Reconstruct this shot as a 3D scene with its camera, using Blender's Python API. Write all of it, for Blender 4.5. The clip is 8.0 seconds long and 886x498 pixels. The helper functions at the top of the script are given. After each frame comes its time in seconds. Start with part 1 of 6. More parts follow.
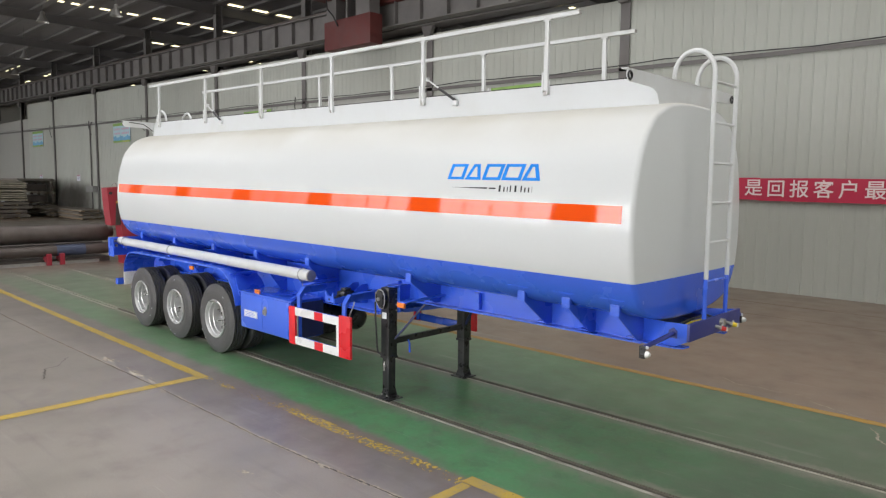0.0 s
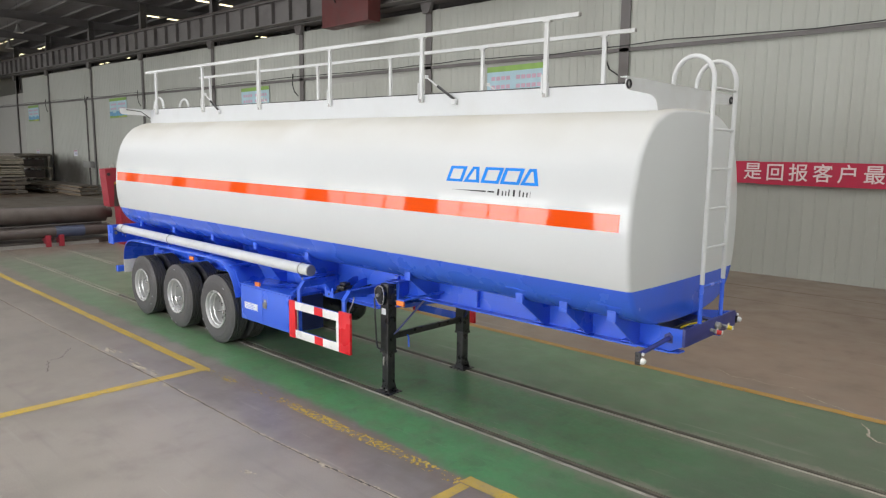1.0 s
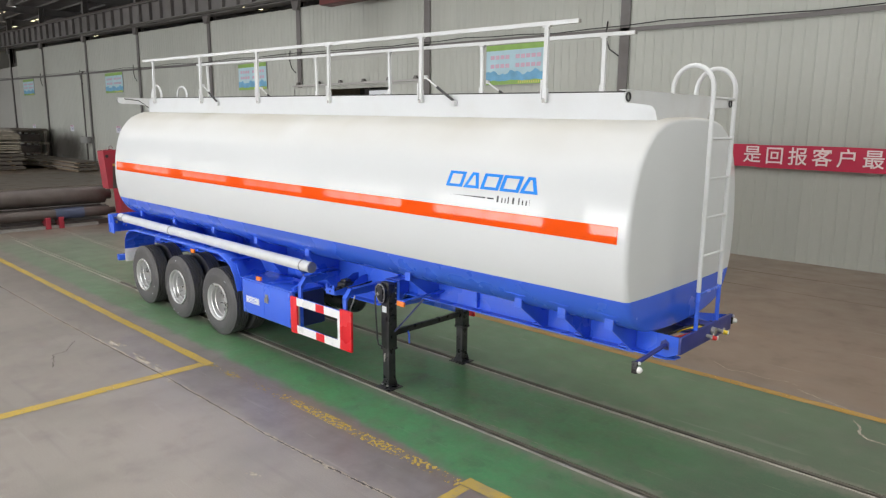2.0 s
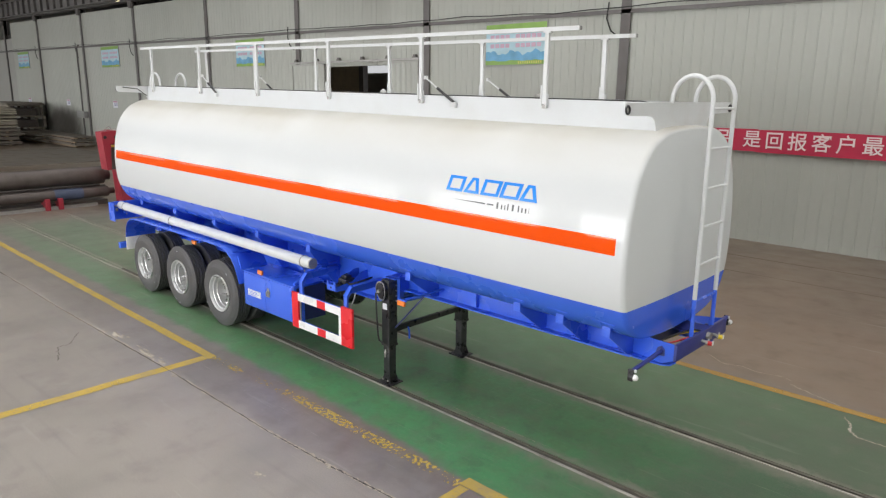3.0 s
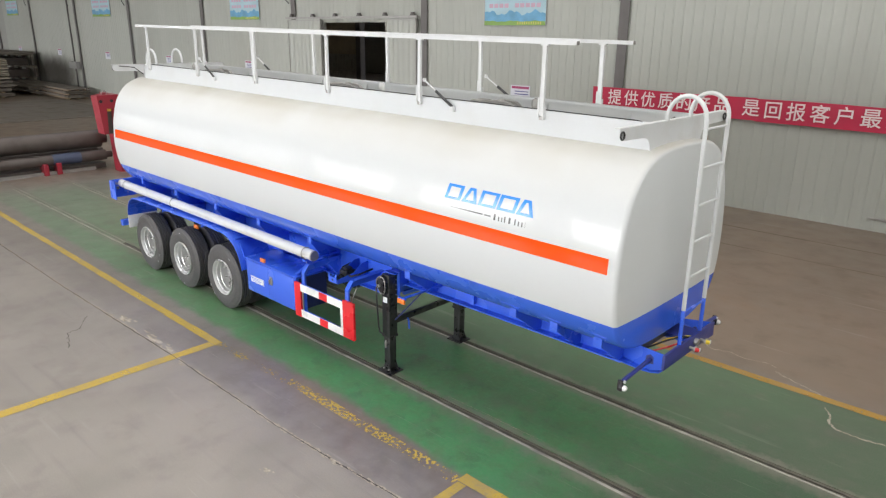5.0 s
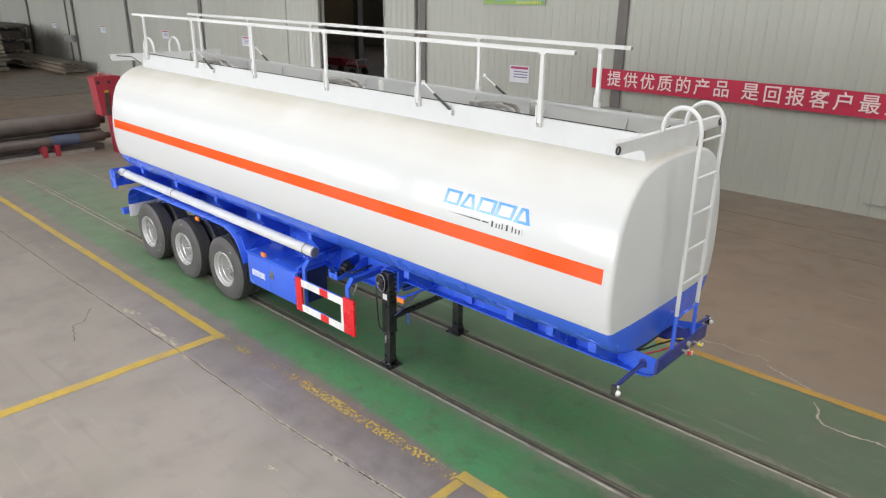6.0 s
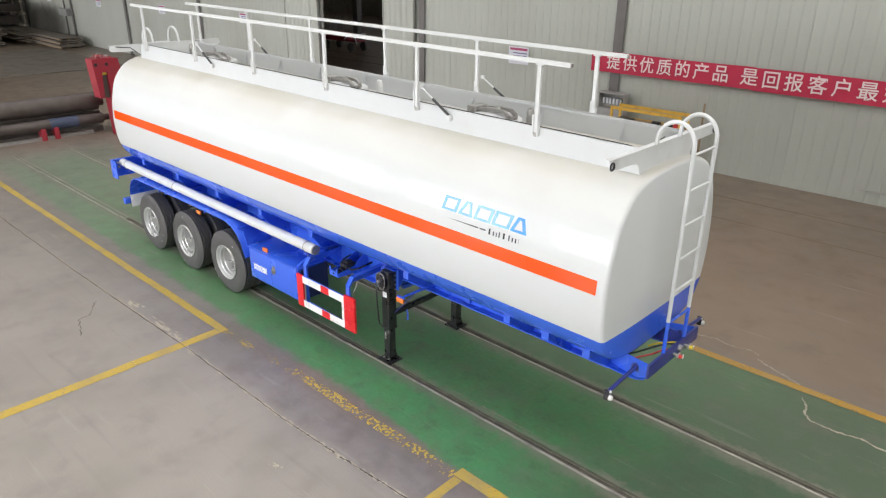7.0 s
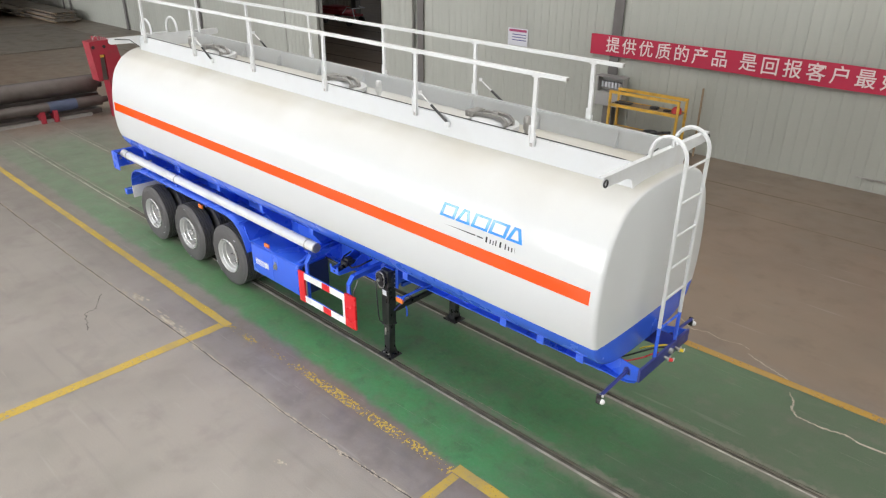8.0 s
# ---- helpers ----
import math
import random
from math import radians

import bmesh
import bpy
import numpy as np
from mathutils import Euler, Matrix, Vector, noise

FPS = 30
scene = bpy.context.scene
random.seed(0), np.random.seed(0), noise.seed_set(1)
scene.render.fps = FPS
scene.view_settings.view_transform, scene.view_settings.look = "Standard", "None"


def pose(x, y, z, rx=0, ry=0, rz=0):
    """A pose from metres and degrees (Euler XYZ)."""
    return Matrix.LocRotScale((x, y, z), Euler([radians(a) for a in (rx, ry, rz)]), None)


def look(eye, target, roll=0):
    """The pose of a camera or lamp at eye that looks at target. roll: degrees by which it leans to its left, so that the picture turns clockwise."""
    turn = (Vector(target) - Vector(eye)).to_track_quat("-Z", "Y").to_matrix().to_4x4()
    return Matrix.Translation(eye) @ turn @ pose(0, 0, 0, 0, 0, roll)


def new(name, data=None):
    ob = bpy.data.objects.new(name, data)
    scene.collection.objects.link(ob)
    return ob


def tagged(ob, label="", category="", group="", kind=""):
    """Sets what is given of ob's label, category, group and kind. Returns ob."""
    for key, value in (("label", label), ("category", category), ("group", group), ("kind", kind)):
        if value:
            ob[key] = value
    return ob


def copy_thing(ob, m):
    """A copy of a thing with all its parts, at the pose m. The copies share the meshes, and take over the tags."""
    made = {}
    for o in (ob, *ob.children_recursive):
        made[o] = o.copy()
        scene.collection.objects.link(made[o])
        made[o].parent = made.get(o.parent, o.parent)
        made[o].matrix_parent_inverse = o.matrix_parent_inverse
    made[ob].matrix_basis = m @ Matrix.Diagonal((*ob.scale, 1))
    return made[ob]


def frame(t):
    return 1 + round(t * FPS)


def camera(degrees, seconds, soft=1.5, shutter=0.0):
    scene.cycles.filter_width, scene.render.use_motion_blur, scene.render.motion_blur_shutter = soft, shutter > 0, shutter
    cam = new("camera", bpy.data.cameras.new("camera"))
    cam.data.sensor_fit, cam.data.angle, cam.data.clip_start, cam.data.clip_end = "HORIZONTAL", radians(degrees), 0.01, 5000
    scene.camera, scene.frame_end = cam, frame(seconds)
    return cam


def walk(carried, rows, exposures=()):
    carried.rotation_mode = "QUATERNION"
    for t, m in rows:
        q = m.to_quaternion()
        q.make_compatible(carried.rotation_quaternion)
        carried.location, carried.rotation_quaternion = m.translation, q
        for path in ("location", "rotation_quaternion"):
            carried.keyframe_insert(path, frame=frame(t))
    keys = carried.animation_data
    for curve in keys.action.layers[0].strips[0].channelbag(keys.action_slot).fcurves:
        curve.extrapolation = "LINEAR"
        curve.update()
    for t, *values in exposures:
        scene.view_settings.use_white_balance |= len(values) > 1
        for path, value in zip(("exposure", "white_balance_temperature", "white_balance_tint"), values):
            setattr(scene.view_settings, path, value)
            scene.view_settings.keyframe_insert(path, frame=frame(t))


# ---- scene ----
cam = camera(66.1, 8.0, soft=1.25)
PATH = [
    (0, (6.267, -6.295, 2.699), (4.89, -4.857, 2.507), 0.6),
    (0.5, (6.27, -6.298, 2.839), (4.898, -4.861, 2.608), 0.6),
    (1, (6.273, -6.302, 3.013), (4.906, -4.869, 2.738), 0.6),
    (1.5, (6.274, -6.311, 3.192), (4.912, -4.881, 2.874), 0.5),
    (3, (6.267, -6.337, 3.724), (4.927, -4.921, 3.28), 0.6),
    (3.5, (6.27, -6.349, 3.887), (4.937, -4.938, 3.405), 0.6),
    (4, (6.265, -6.35, 4.081), (4.941, -4.947, 3.554), 0.6),
    (4.5, (6.275, -6.362, 4.25), (4.959, -4.965, 3.685), 0.6),
    (6, (6.278, -6.362, 4.819), (4.995, -4.991, 4.131), 0.6),
    (6.5, (6.286, -6.359, 5.019), (5.013, -4.998, 4.292), 0.6),
    (7, (6.295, -6.369, 5.238), (5.035, -5.019, 4.469), 0.6),
    (7.5, (6.301, -6.37, 5.449), (5.053, -5.031, 4.643), 0.6),
    (8, (6.309, -6.37, 5.68), (5.075, -5.044, 4.831), 0.6),
]
walk(cam, [(t, look(eye, target, roll)) for t, eye, target, roll in PATH],
     exposures=[(0.0, -0.31), (1.7, -0.24), (3.0, -0.20), (4.7, -0.14), (6.0, -0.08), (8.0, -0.04)])

# ---- world, daylight, exposure ----
world = bpy.data.worlds.new("daylight")
scene.world = world
world.use_nodes = True
wn = world.node_tree
sky = wn.nodes.new("ShaderNodeTexSky")
sky.sky_type = "NISHITA"
sky.sun_disc = False
sky.sun_elevation, sky.sun_rotation = radians(50), radians(200)
wn.links.new(sky.outputs[0], wn.nodes["Background"].inputs[0])
wn.nodes["Background"].inputs[1].default_value = 0.12
sun_data = bpy.data.lights.new("sun", "SUN")
sun_data.energy, sun_data.angle, sun_data.color = 1.0, radians(12), (1.0, 0.96, 0.9)
sun = new("sun", sun_data)
sun.matrix_world = look((0, -40, 50), (0, -12, 0))

WIN_X = [4.1 - 8.1 * i for i in range(10)]     # centres of the window bays in the south wall
SOUTH, NORTH, WEST, EAST, FARY = -18.0, 12.12, -78.0, 26.0, 46.0
WIN_Z0, WIN_Z1, WIN_W = 1.75, 6.9, 6.2
ROOF = 12.0


def window_lamp(x):
    d = bpy.data.lights.new("window_daylight", "AREA")
    d.shape, d.size, d.size_y = "RECTANGLE", WIN_W, 4.2
    d.spread = radians(115)
    d.energy, d.color = 455.0, (0.985, 0.985, 1.0)
    ob = new("window_daylight", d)
    ob.matrix_world = look((x, SOUTH - 0.25, 3.7), (x, 0, 1.5))
    return ob


for wx in WIN_X:
    window_lamp(wx)

# ---- materials ----
def material(name, colour, rough=0.5, metal=0.0, vary=0.12, scale=3.0, fine=60.0, bump=0.0, bump_scale=80.0, coat=0.0, coat_rough=0.05,
             spec=0.5, dirt=None, dirt_amount=0.0, dirt_scale=1.2, rough_vary=0.1, stretch=(1, 1, 1), island=0.0, dust=None):
    """Principled paint or metal with two scales of colour variation, uneven gloss, fine relief and optional dirt."""
    m = bpy.data.materials.new(name)
    m.use_nodes = True
    nt = m.node_tree
    n, ln = nt.nodes, nt.links
    b = n["Principled BSDF"]
    geo = n.new("ShaderNodeNewGeometry")
    mapping = n.new("ShaderNodeMapping")
    mapping.inputs["Scale"].default_value = stretch
    ln.new(geo.outputs["Position"], mapping.inputs["Vector"])

    def noise_tex(s, detail=4.0):
        t = n.new("ShaderNodeTexNoise")
        t.inputs["Scale"].default_value, t.inputs["Detail"].default_value = s, detail
        ln.new(mapping.outputs[0], t.inputs["Vector"])
        return t

    big, small = noise_tex(scale), noise_tex(fine, 3.0)
    mixer = n.new("ShaderNodeMath")
    mixer.operation = "MULTIPLY_ADD"
    ln.new(small.outputs[0], mixer.inputs[0])
    mixer.inputs[1].default_value = 0.5
    ln.new(big.outputs[0], mixer.inputs[2])
    ramp = n.new("ShaderNodeMapRange")
    ramp.inputs["From Min"].default_value, ramp.inputs["From Max"].default_value = 0.45, 1.05
    ramp.inputs["To Min"].default_value, ramp.inputs["To Max"].default_value = 1 - vary, 1 + vary
    ln.new(mixer.outputs[0], ramp.inputs["Value"])
    value = ramp.outputs[0]
    if island:
        info = n.new("ShaderNodeObjectInfo")
        rnd = n.new("ShaderNodeMapRange")
        rnd.inputs["To Min"].default_value, rnd.inputs["To Max"].default_value = 1 - island, 1 + island
        ln.new(info.outputs["Random"], rnd.inputs["Value"])
        times = n.new("ShaderNodeMath")
        times.operation = "MULTIPLY"
        ln.new(value, times.inputs[0])
        ln.new(rnd.outputs[0], times.inputs[1])
        value = times.outputs[0]
    scaled = n.new("ShaderNodeVectorMath")
    scaled.operation = "SCALE"
    scaled.inputs[0].default_value = colour
    ln.new(value, scaled.inputs["Scale"])
    out = scaled.outputs[0]
    if dirt:
        dn = noise_tex(dirt_scale, 8.0)
        dr = n.new("ShaderNodeMapRange")
        dr.inputs["From Min"].default_value, dr.inputs["From Max"].default_value = 0.48, 0.72
        dr.inputs["To Max"].default_value = dirt_amount
        ln.new(dn.outputs[0], dr.inputs["Value"])
        mix = n.new("ShaderNodeMix")
        mix.data_type = "RGBA"
        ln.new(dr.outputs[0], mix.inputs[0])
        ln.new(out, mix.inputs[6])
        mix.inputs[7].default_value = (*dirt, 1)
        out = mix.outputs[2]
    if dust:                                      # fine dust settled on upward faces, toned darker to hold down strong top light
        up = n.new("ShaderNodeSeparateXYZ")
        ln.new(geo.outputs["Normal"], up.inputs[0])
        dn = noise_tex(0.7, 3.0)
        dr = n.new("ShaderNodeMapRange")
        dr.inputs["From Min"].default_value, dr.inputs["From Max"].default_value = 0.30, 0.95
        dr.inputs["To Max"].default_value = 1.25
        ln.new(up.outputs[2], dr.inputs["Value"])
        dm = n.new("ShaderNodeMath")
        dm.operation = "MULTIPLY"
        ln.new(dr.outputs[0], dm.inputs[0])
        ln.new(dn.outputs[0], dm.inputs[1])
        mix = n.new("ShaderNodeMix")
        mix.data_type = "RGBA"
        ln.new(dm.outputs[0], mix.inputs[0])
        ln.new(out, mix.inputs[6])
        mix.inputs[7].default_value = (*dust, 1)
        out = mix.outputs[2]
        dusty = dm.outputs[0]
    ln.new(out, b.inputs["Base Color"])
    rr = n.new("ShaderNodeMapRange")
    rr.inputs["From Min"].default_value, rr.inputs["From Max"].default_value = 0.3, 0.7
    rr.inputs["To Min"].default_value, rr.inputs["To Max"].default_value = max(0.02, rough - rough_vary), min(1, rough + rough_vary)
    ln.new(big.outputs[0], rr.inputs["Value"])
    ln.new(rr.outputs[0], b.inputs["Roughness"])
    b.inputs["Metallic"].default_value = metal
    b.inputs["Specular IOR Level"].default_value = spec
    b.inputs["Coat Weight"].default_value = coat
    if dust:                                      # the dusty part has lost its gloss
        matt = n.new("ShaderNodeMapRange")
        matt.inputs["From Max"].default_value = 0.28
        matt.inputs["To Min"].default_value, matt.inputs["To Max"].default_value = coat, 0.0
        ln.new(dusty, matt.inputs["Value"])
        ln.new(matt.outputs[0], b.inputs["Coat Weight"])
        dull = n.new("ShaderNodeMapRange")
        dull.inputs["From Max"].default_value = 0.35
        dull.inputs["To Min"].default_value, dull.inputs["To Max"].default_value = rough, 0.75
        ln.new(dusty, dull.inputs["Value"])
        ln.new(dull.outputs[0], b.inputs["Roughness"])
    b.inputs["Coat Roughness"].default_value = coat_rough
    if bump:
        bt = noise_tex(bump_scale, 5.0)
        bn = n.new("ShaderNodeBump")
        bn.inputs["Strength"].default_value, bn.inputs["Distance"].default_value = bump, 0.01
        ln.new(bt.outputs[0], bn.inputs["Height"])
        ln.new(bn.outputs[0], b.inputs["Normal"])
    return m


WHITE = material("white_gloss_paint", (0.655, 0.675, 0.675), 0.34, vary=0.012, scale=0.4, coat=0.5, spec=0.35,
                 dust=(0.46, 0.435, 0.365), rough_vary=0.02, coat_rough=0.03)
WHITE2 = material("white_paint", (0.655, 0.67, 0.67), 0.42, vary=0.03, dirt=(0.5, 0.48, 0.42), dirt_amount=0.25, dirt_scale=4)
# carries the shade of the tool box end in its colour; also brace, nose beam
DARKNAVY = material("dark_navy", (0.015, 0.025, 0.11), 0.4, vary=0.15)
BLUE = material("blue_gloss_paint", (0.045, 0.145, 0.80), 0.28, vary=0.08, scale=1.5, coat=0.4, bump=0.02, bump_scale=12,
                dirt=(0.06, 0.10, 0.42), dirt_amount=0.15, dirt_scale=3)
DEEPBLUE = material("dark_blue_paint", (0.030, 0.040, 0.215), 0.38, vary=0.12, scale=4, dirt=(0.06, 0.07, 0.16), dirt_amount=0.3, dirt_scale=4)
ORANGE = material("orange_reflective_film", (0.90, 0.088, 0.004), 0.035, vary=0.03, coat=0.0, rough_vary=0.01, spec=0.5)
RED = material("red_reflective_film", (0.75, 0.02, 0.03), 0.3, vary=0.06)
WHITEFILM = material("white_reflective_film", (0.82, 0.82, 0.82), 0.3, vary=0.04)
RUBBER = material("tyre_rubber", (0.085, 0.083, 0.085), 0.62, vary=0.25, scale=6, bump=0.1, bump_scale=140,
                  dirt=(0.10, 0.095, 0.085), dirt_amount=0.4, dirt_scale=5)
STEEL = material("silver_painted_steel", (0.68, 0.685, 0.69), 0.30, metal=0.6, vary=0.06, dirt=(0.42, 0.40, 0.37), dirt_amount=0.2, dirt_scale=9)
PLATEW = material("white_plate_paint", (0.62, 0.64, 0.65), 0.40, vary=0.03, dirt=(0.47, 0.46, 0.42), dirt_amount=0.2, dirt_scale=3)
GALV = material("dull_metal", (0.40, 0.39, 0.37), 0.45, metal=0.7, vary=0.15, scale=8)
BLACK = material("black_paint", (0.022, 0.022, 0.024), 0.32, vary=0.3, scale=8, dirt=(0.08, 0.075, 0.07), dirt_amount=0.4, dirt_scale=7)
DARK = material("dark_rubber", (0.02, 0.02, 0.02), 0.6, vary=0.3)
AMBER = material("amber_lens", (0.85, 0.22, 0.03), 0.2, vary=0.05, coat=0.5)
LAMPW = material("white_lens", (0.8, 0.8, 0.78), 0.25, vary=0.04, coat=0.5)
YELLOWP = material("yellow_plastic", (0.75, 0.55, 0.03), 0.35, vary=0.1)
REDP = material("red_plastic", (0.6, 0.03, 0.03), 0.35, vary=0.1)
LOGO = material("blue_decal", (0.03, 0.27, 0.85), 0.2, vary=0.03, coat=0.6)
INK = material("black_decal", (0.03, 0.03, 0.035), 0.25, vary=0.05, coat=0.4)
PLATE = material("data_plate", (0.78, 0.80, 0.81), 0.4, metal=0.0, vary=0.08, scale=20)
PANEL = material("coated_steel_cladding", (0.42, 0.435, 0.39), 0.45, vary=0.05, scale=0.5, fine=6, dirt=(0.345, 0.34, 0.295), dirt_amount=0.45,
                 dirt_scale=0.35, stretch=(1, 1, 0.25), island=0.025)


def soot(m, centre, reach, colour, most):
    """A dark smear with a ragged outline round a place on the cladding."""
    n, ln = m.node_tree.nodes, m.node_tree.links
    b = n["Principled BSDF"]
    geo = n.new("ShaderNodeNewGeometry")
    lay = n.new("ShaderNodeMapping")
    lay.inputs["Location"].default_value = [-c / r for c, r in zip(centre, reach)]
    lay.inputs["Scale"].default_value = [1 / r for r in reach]
    ln.new(geo.outputs["Position"], lay.inputs["Vector"])
    far = n.new("ShaderNodeVectorMath")
    far.operation = "LENGTH"
    ln.new(lay.outputs[0], far.inputs[0])
    t = n.new("ShaderNodeTexNoise")
    t.inputs["Scale"].default_value, t.inputs["Detail"].default_value = 0.9, 5.0
    ln.new(geo.outputs["Position"], t.inputs["Vector"])
    add = n.new("ShaderNodeMath")
    add.operation = "MULTIPLY_ADD"
    add.inputs[1].default_value = 0.7
    ln.new(t.outputs[0], add.inputs[0])
    ln.new(far.outputs["Value"], add.inputs[2])
    edge = n.new("ShaderNodeMapRange")
    edge.inputs["From Min"].default_value, edge.inputs["From Max"].default_value = 1.35, 0.75
    edge.inputs["To Min"].default_value, edge.inputs["To Max"].default_value = 0.0, most
    ln.new(add.outputs[0], edge.inputs["Value"])
    mix = n.new("ShaderNodeMix")
    mix.data_type = "RGBA"
    ln.new(edge.outputs[0], mix.inputs[0])
    ln.new(b.inputs["Base Color"].links[0].from_socket, mix.inputs[6])
    mix.inputs[7].default_value = (*colour, 1)
    ln.new(mix.outputs[2], b.inputs["Base Color"])


soot(PANEL, (-51.5, NORTH, 1.2), (5.5, 3.0, 1.7), (0.10, 0.085, 0.075), 0.85)
BACKING = material("wall_backing", (0.40, 0.40, 0.37), 0.7, vary=0.08)
COLUMN = material("grey_brown_steel", (0.15, 0.14, 0.135), 0.55, vary=0.12, scale=1.5, dirt=(0.09, 0.08, 0.07), dirt_amount=0.5)
GIRDER = material("dark_girder_steel", (0.155, 0.147, 0.142), 0.6, vary=0.15, scale=1.0, dirt=(0.10, 0.094, 0.09), dirt_amount=0.6)
PURLIN = material("dark_purlin_steel", (0.15, 0.143, 0.14), 0.6, vary=0.15, scale=1.0)
ROOFM = material("dull_roof_sheet", (0.19, 0.18, 0.178), 0.6, vary=0.15, scale=0.5)
REDSTEEL = material("red_machine_paint", (0.34, 0.022, 0.04), 0.45, vary=0.12, scale=3, dirt=(0.15, 0.04, 0.04), dirt_amount=0.5, dirt_scale=3)
CRANERED = material("crane_red_paint", (0.11, 0.022, 0.02), 0.5, vary=0.15, dirt=(0.05, 0.024, 0.02), dirt_amount=0.5)
ROLL = material("worn_roll_steel", (0.115, 0.098, 0.088), 0.45, metal=0.4, vary=0.3, scale=2.5, dirt=(0.07, 0.05, 0.045), dirt_amount=0.6, dirt_scale=2)
BLUESTEEL = material("worn_blue_steel", (0.06, 0.08, 0.14), 0.5, vary=0.3, scale=3)
RUST = material("mill_scale_plate", (0.24, 0.212, 0.18), 0.6, metal=0.2, vary=0.3, scale=2, dirt=(0.10, 0.07, 0.05), dirt_amount=0.6)
PLY = material("pale_sheet_edges", (0.44, 0.40, 0.32), 0.7, vary=0.2, scale=3, dirt=(0.22, 0.19, 0.15), dirt_amount=0.6, dirt_scale=2)
TIMBER = material("rough_timber", (0.30, 0.22, 0.14), 0.8, vary=0.25, scale=5, bump=0.2, bump_scale=30, stretch=(1, 6, 6))
RACKY = material("yellow_rack_paint", (0.75, 0.45, 0.06), 0.45, vary=0.12, dirt=(0.2, 0.13, 0.06), dirt_amount=0.5, dirt_scale=6)
BOXGREY = material("grey_cabinet_paint", (0.34, 0.34, 0.33), 0.45, vary=0.08)
BANNER = material("red_banner_cloth", (0.52, 0.03, 0.075), 0.75, vary=0.07, scale=2.0, bump=0.1, bump_scale=10)
BANNERTXT = material("pale_print", (0.85, 0.70, 0.70), 0.7, vary=0.05)
PAPER = material("paper", (0.68, 0.69, 0.74), 0.6, vary=0.04)
PINK = material("pink_print", (0.60, 0.40, 0.50), 0.6, vary=0.05)
PURPLE = material("purple_print", (0.40, 0.06, 0.16), 0.6, vary=0.05)
NAVY = material("navy_print", (0.08, 0.08, 0.25), 0.6, vary=0.05)
P_GREEN = material("poster_green", (0.25, 0.42, 0.10), 0.5, vary=0.15, scale=3)
P_SKY = material("poster_sky", (0.42, 0.60, 0.66), 0.5, vary=0.12, scale=1.5)
P_BLUE = material("poster_blue", (0.15, 0.38, 0.58), 0.5, vary=0.25, scale=2.5)
P_YEL = material("poster_yellow", (0.65, 0.60, 0.15), 0.5, vary=0.1)
TAN = material("tan_wall", (0.42, 0.36, 0.26), 0.8, vary=0.15)
STRIP = material("pale_concrete_edge", (0.40, 0.38, 0.33), 0.75, vary=0.25, scale=4, dirt=(0.14, 0.13, 0.11), dirt_amount=0.7, dirt_scale=3, bump=0.2)
GROOVE = material("dirty_groove", (0.12, 0.112, 0.090), 0.85, vary=0.4, scale=5)
CRACK = material("dirty_crack", (0.10, 0.09, 0.08), 0.9, vary=0.4, scale=9)
SEAM = material("dusty_seam", (0.21, 0.165, 0.13), 0.9, vary=0.3, scale=6)
CRACKL = material("chipped_concrete", (0.40, 0.355, 0.29), 0.9, vary=0.3, scale=15, bump=0.4, bump_scale=40)


def glow(name, colour, strength):
    m = bpy.data.materials.new(name)
    m.use_nodes = True
    b = m.node_tree.nodes["Principled BSDF"]
    b.inputs["Base Color"].default_value = (0.3, 0.3, 0.3, 1)
    b.inputs["Emission Color"].default_value = (*colour, 1)
    b.inputs["Emission Strength"].default_value = strength
    return m


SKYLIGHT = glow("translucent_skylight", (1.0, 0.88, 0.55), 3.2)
# glow of the panels added on the unseen end wall
ENDLIGHT = glow("added_end_glow", (1.0, 0.985, 0.96), 3.0)
# glow of the roof sheets added out of view for overhead light
ROOFGLOW = glow("unseen_roof_glow", (1.0, 0.985, 0.985), 2.7)
OUTSIDE = glow("bright_overcast_outside", (0.98, 0.985, 1.0), 1.9)
FARPANE = glow("frosted_window", (0.95, 0.97, 1.0), 0.7)


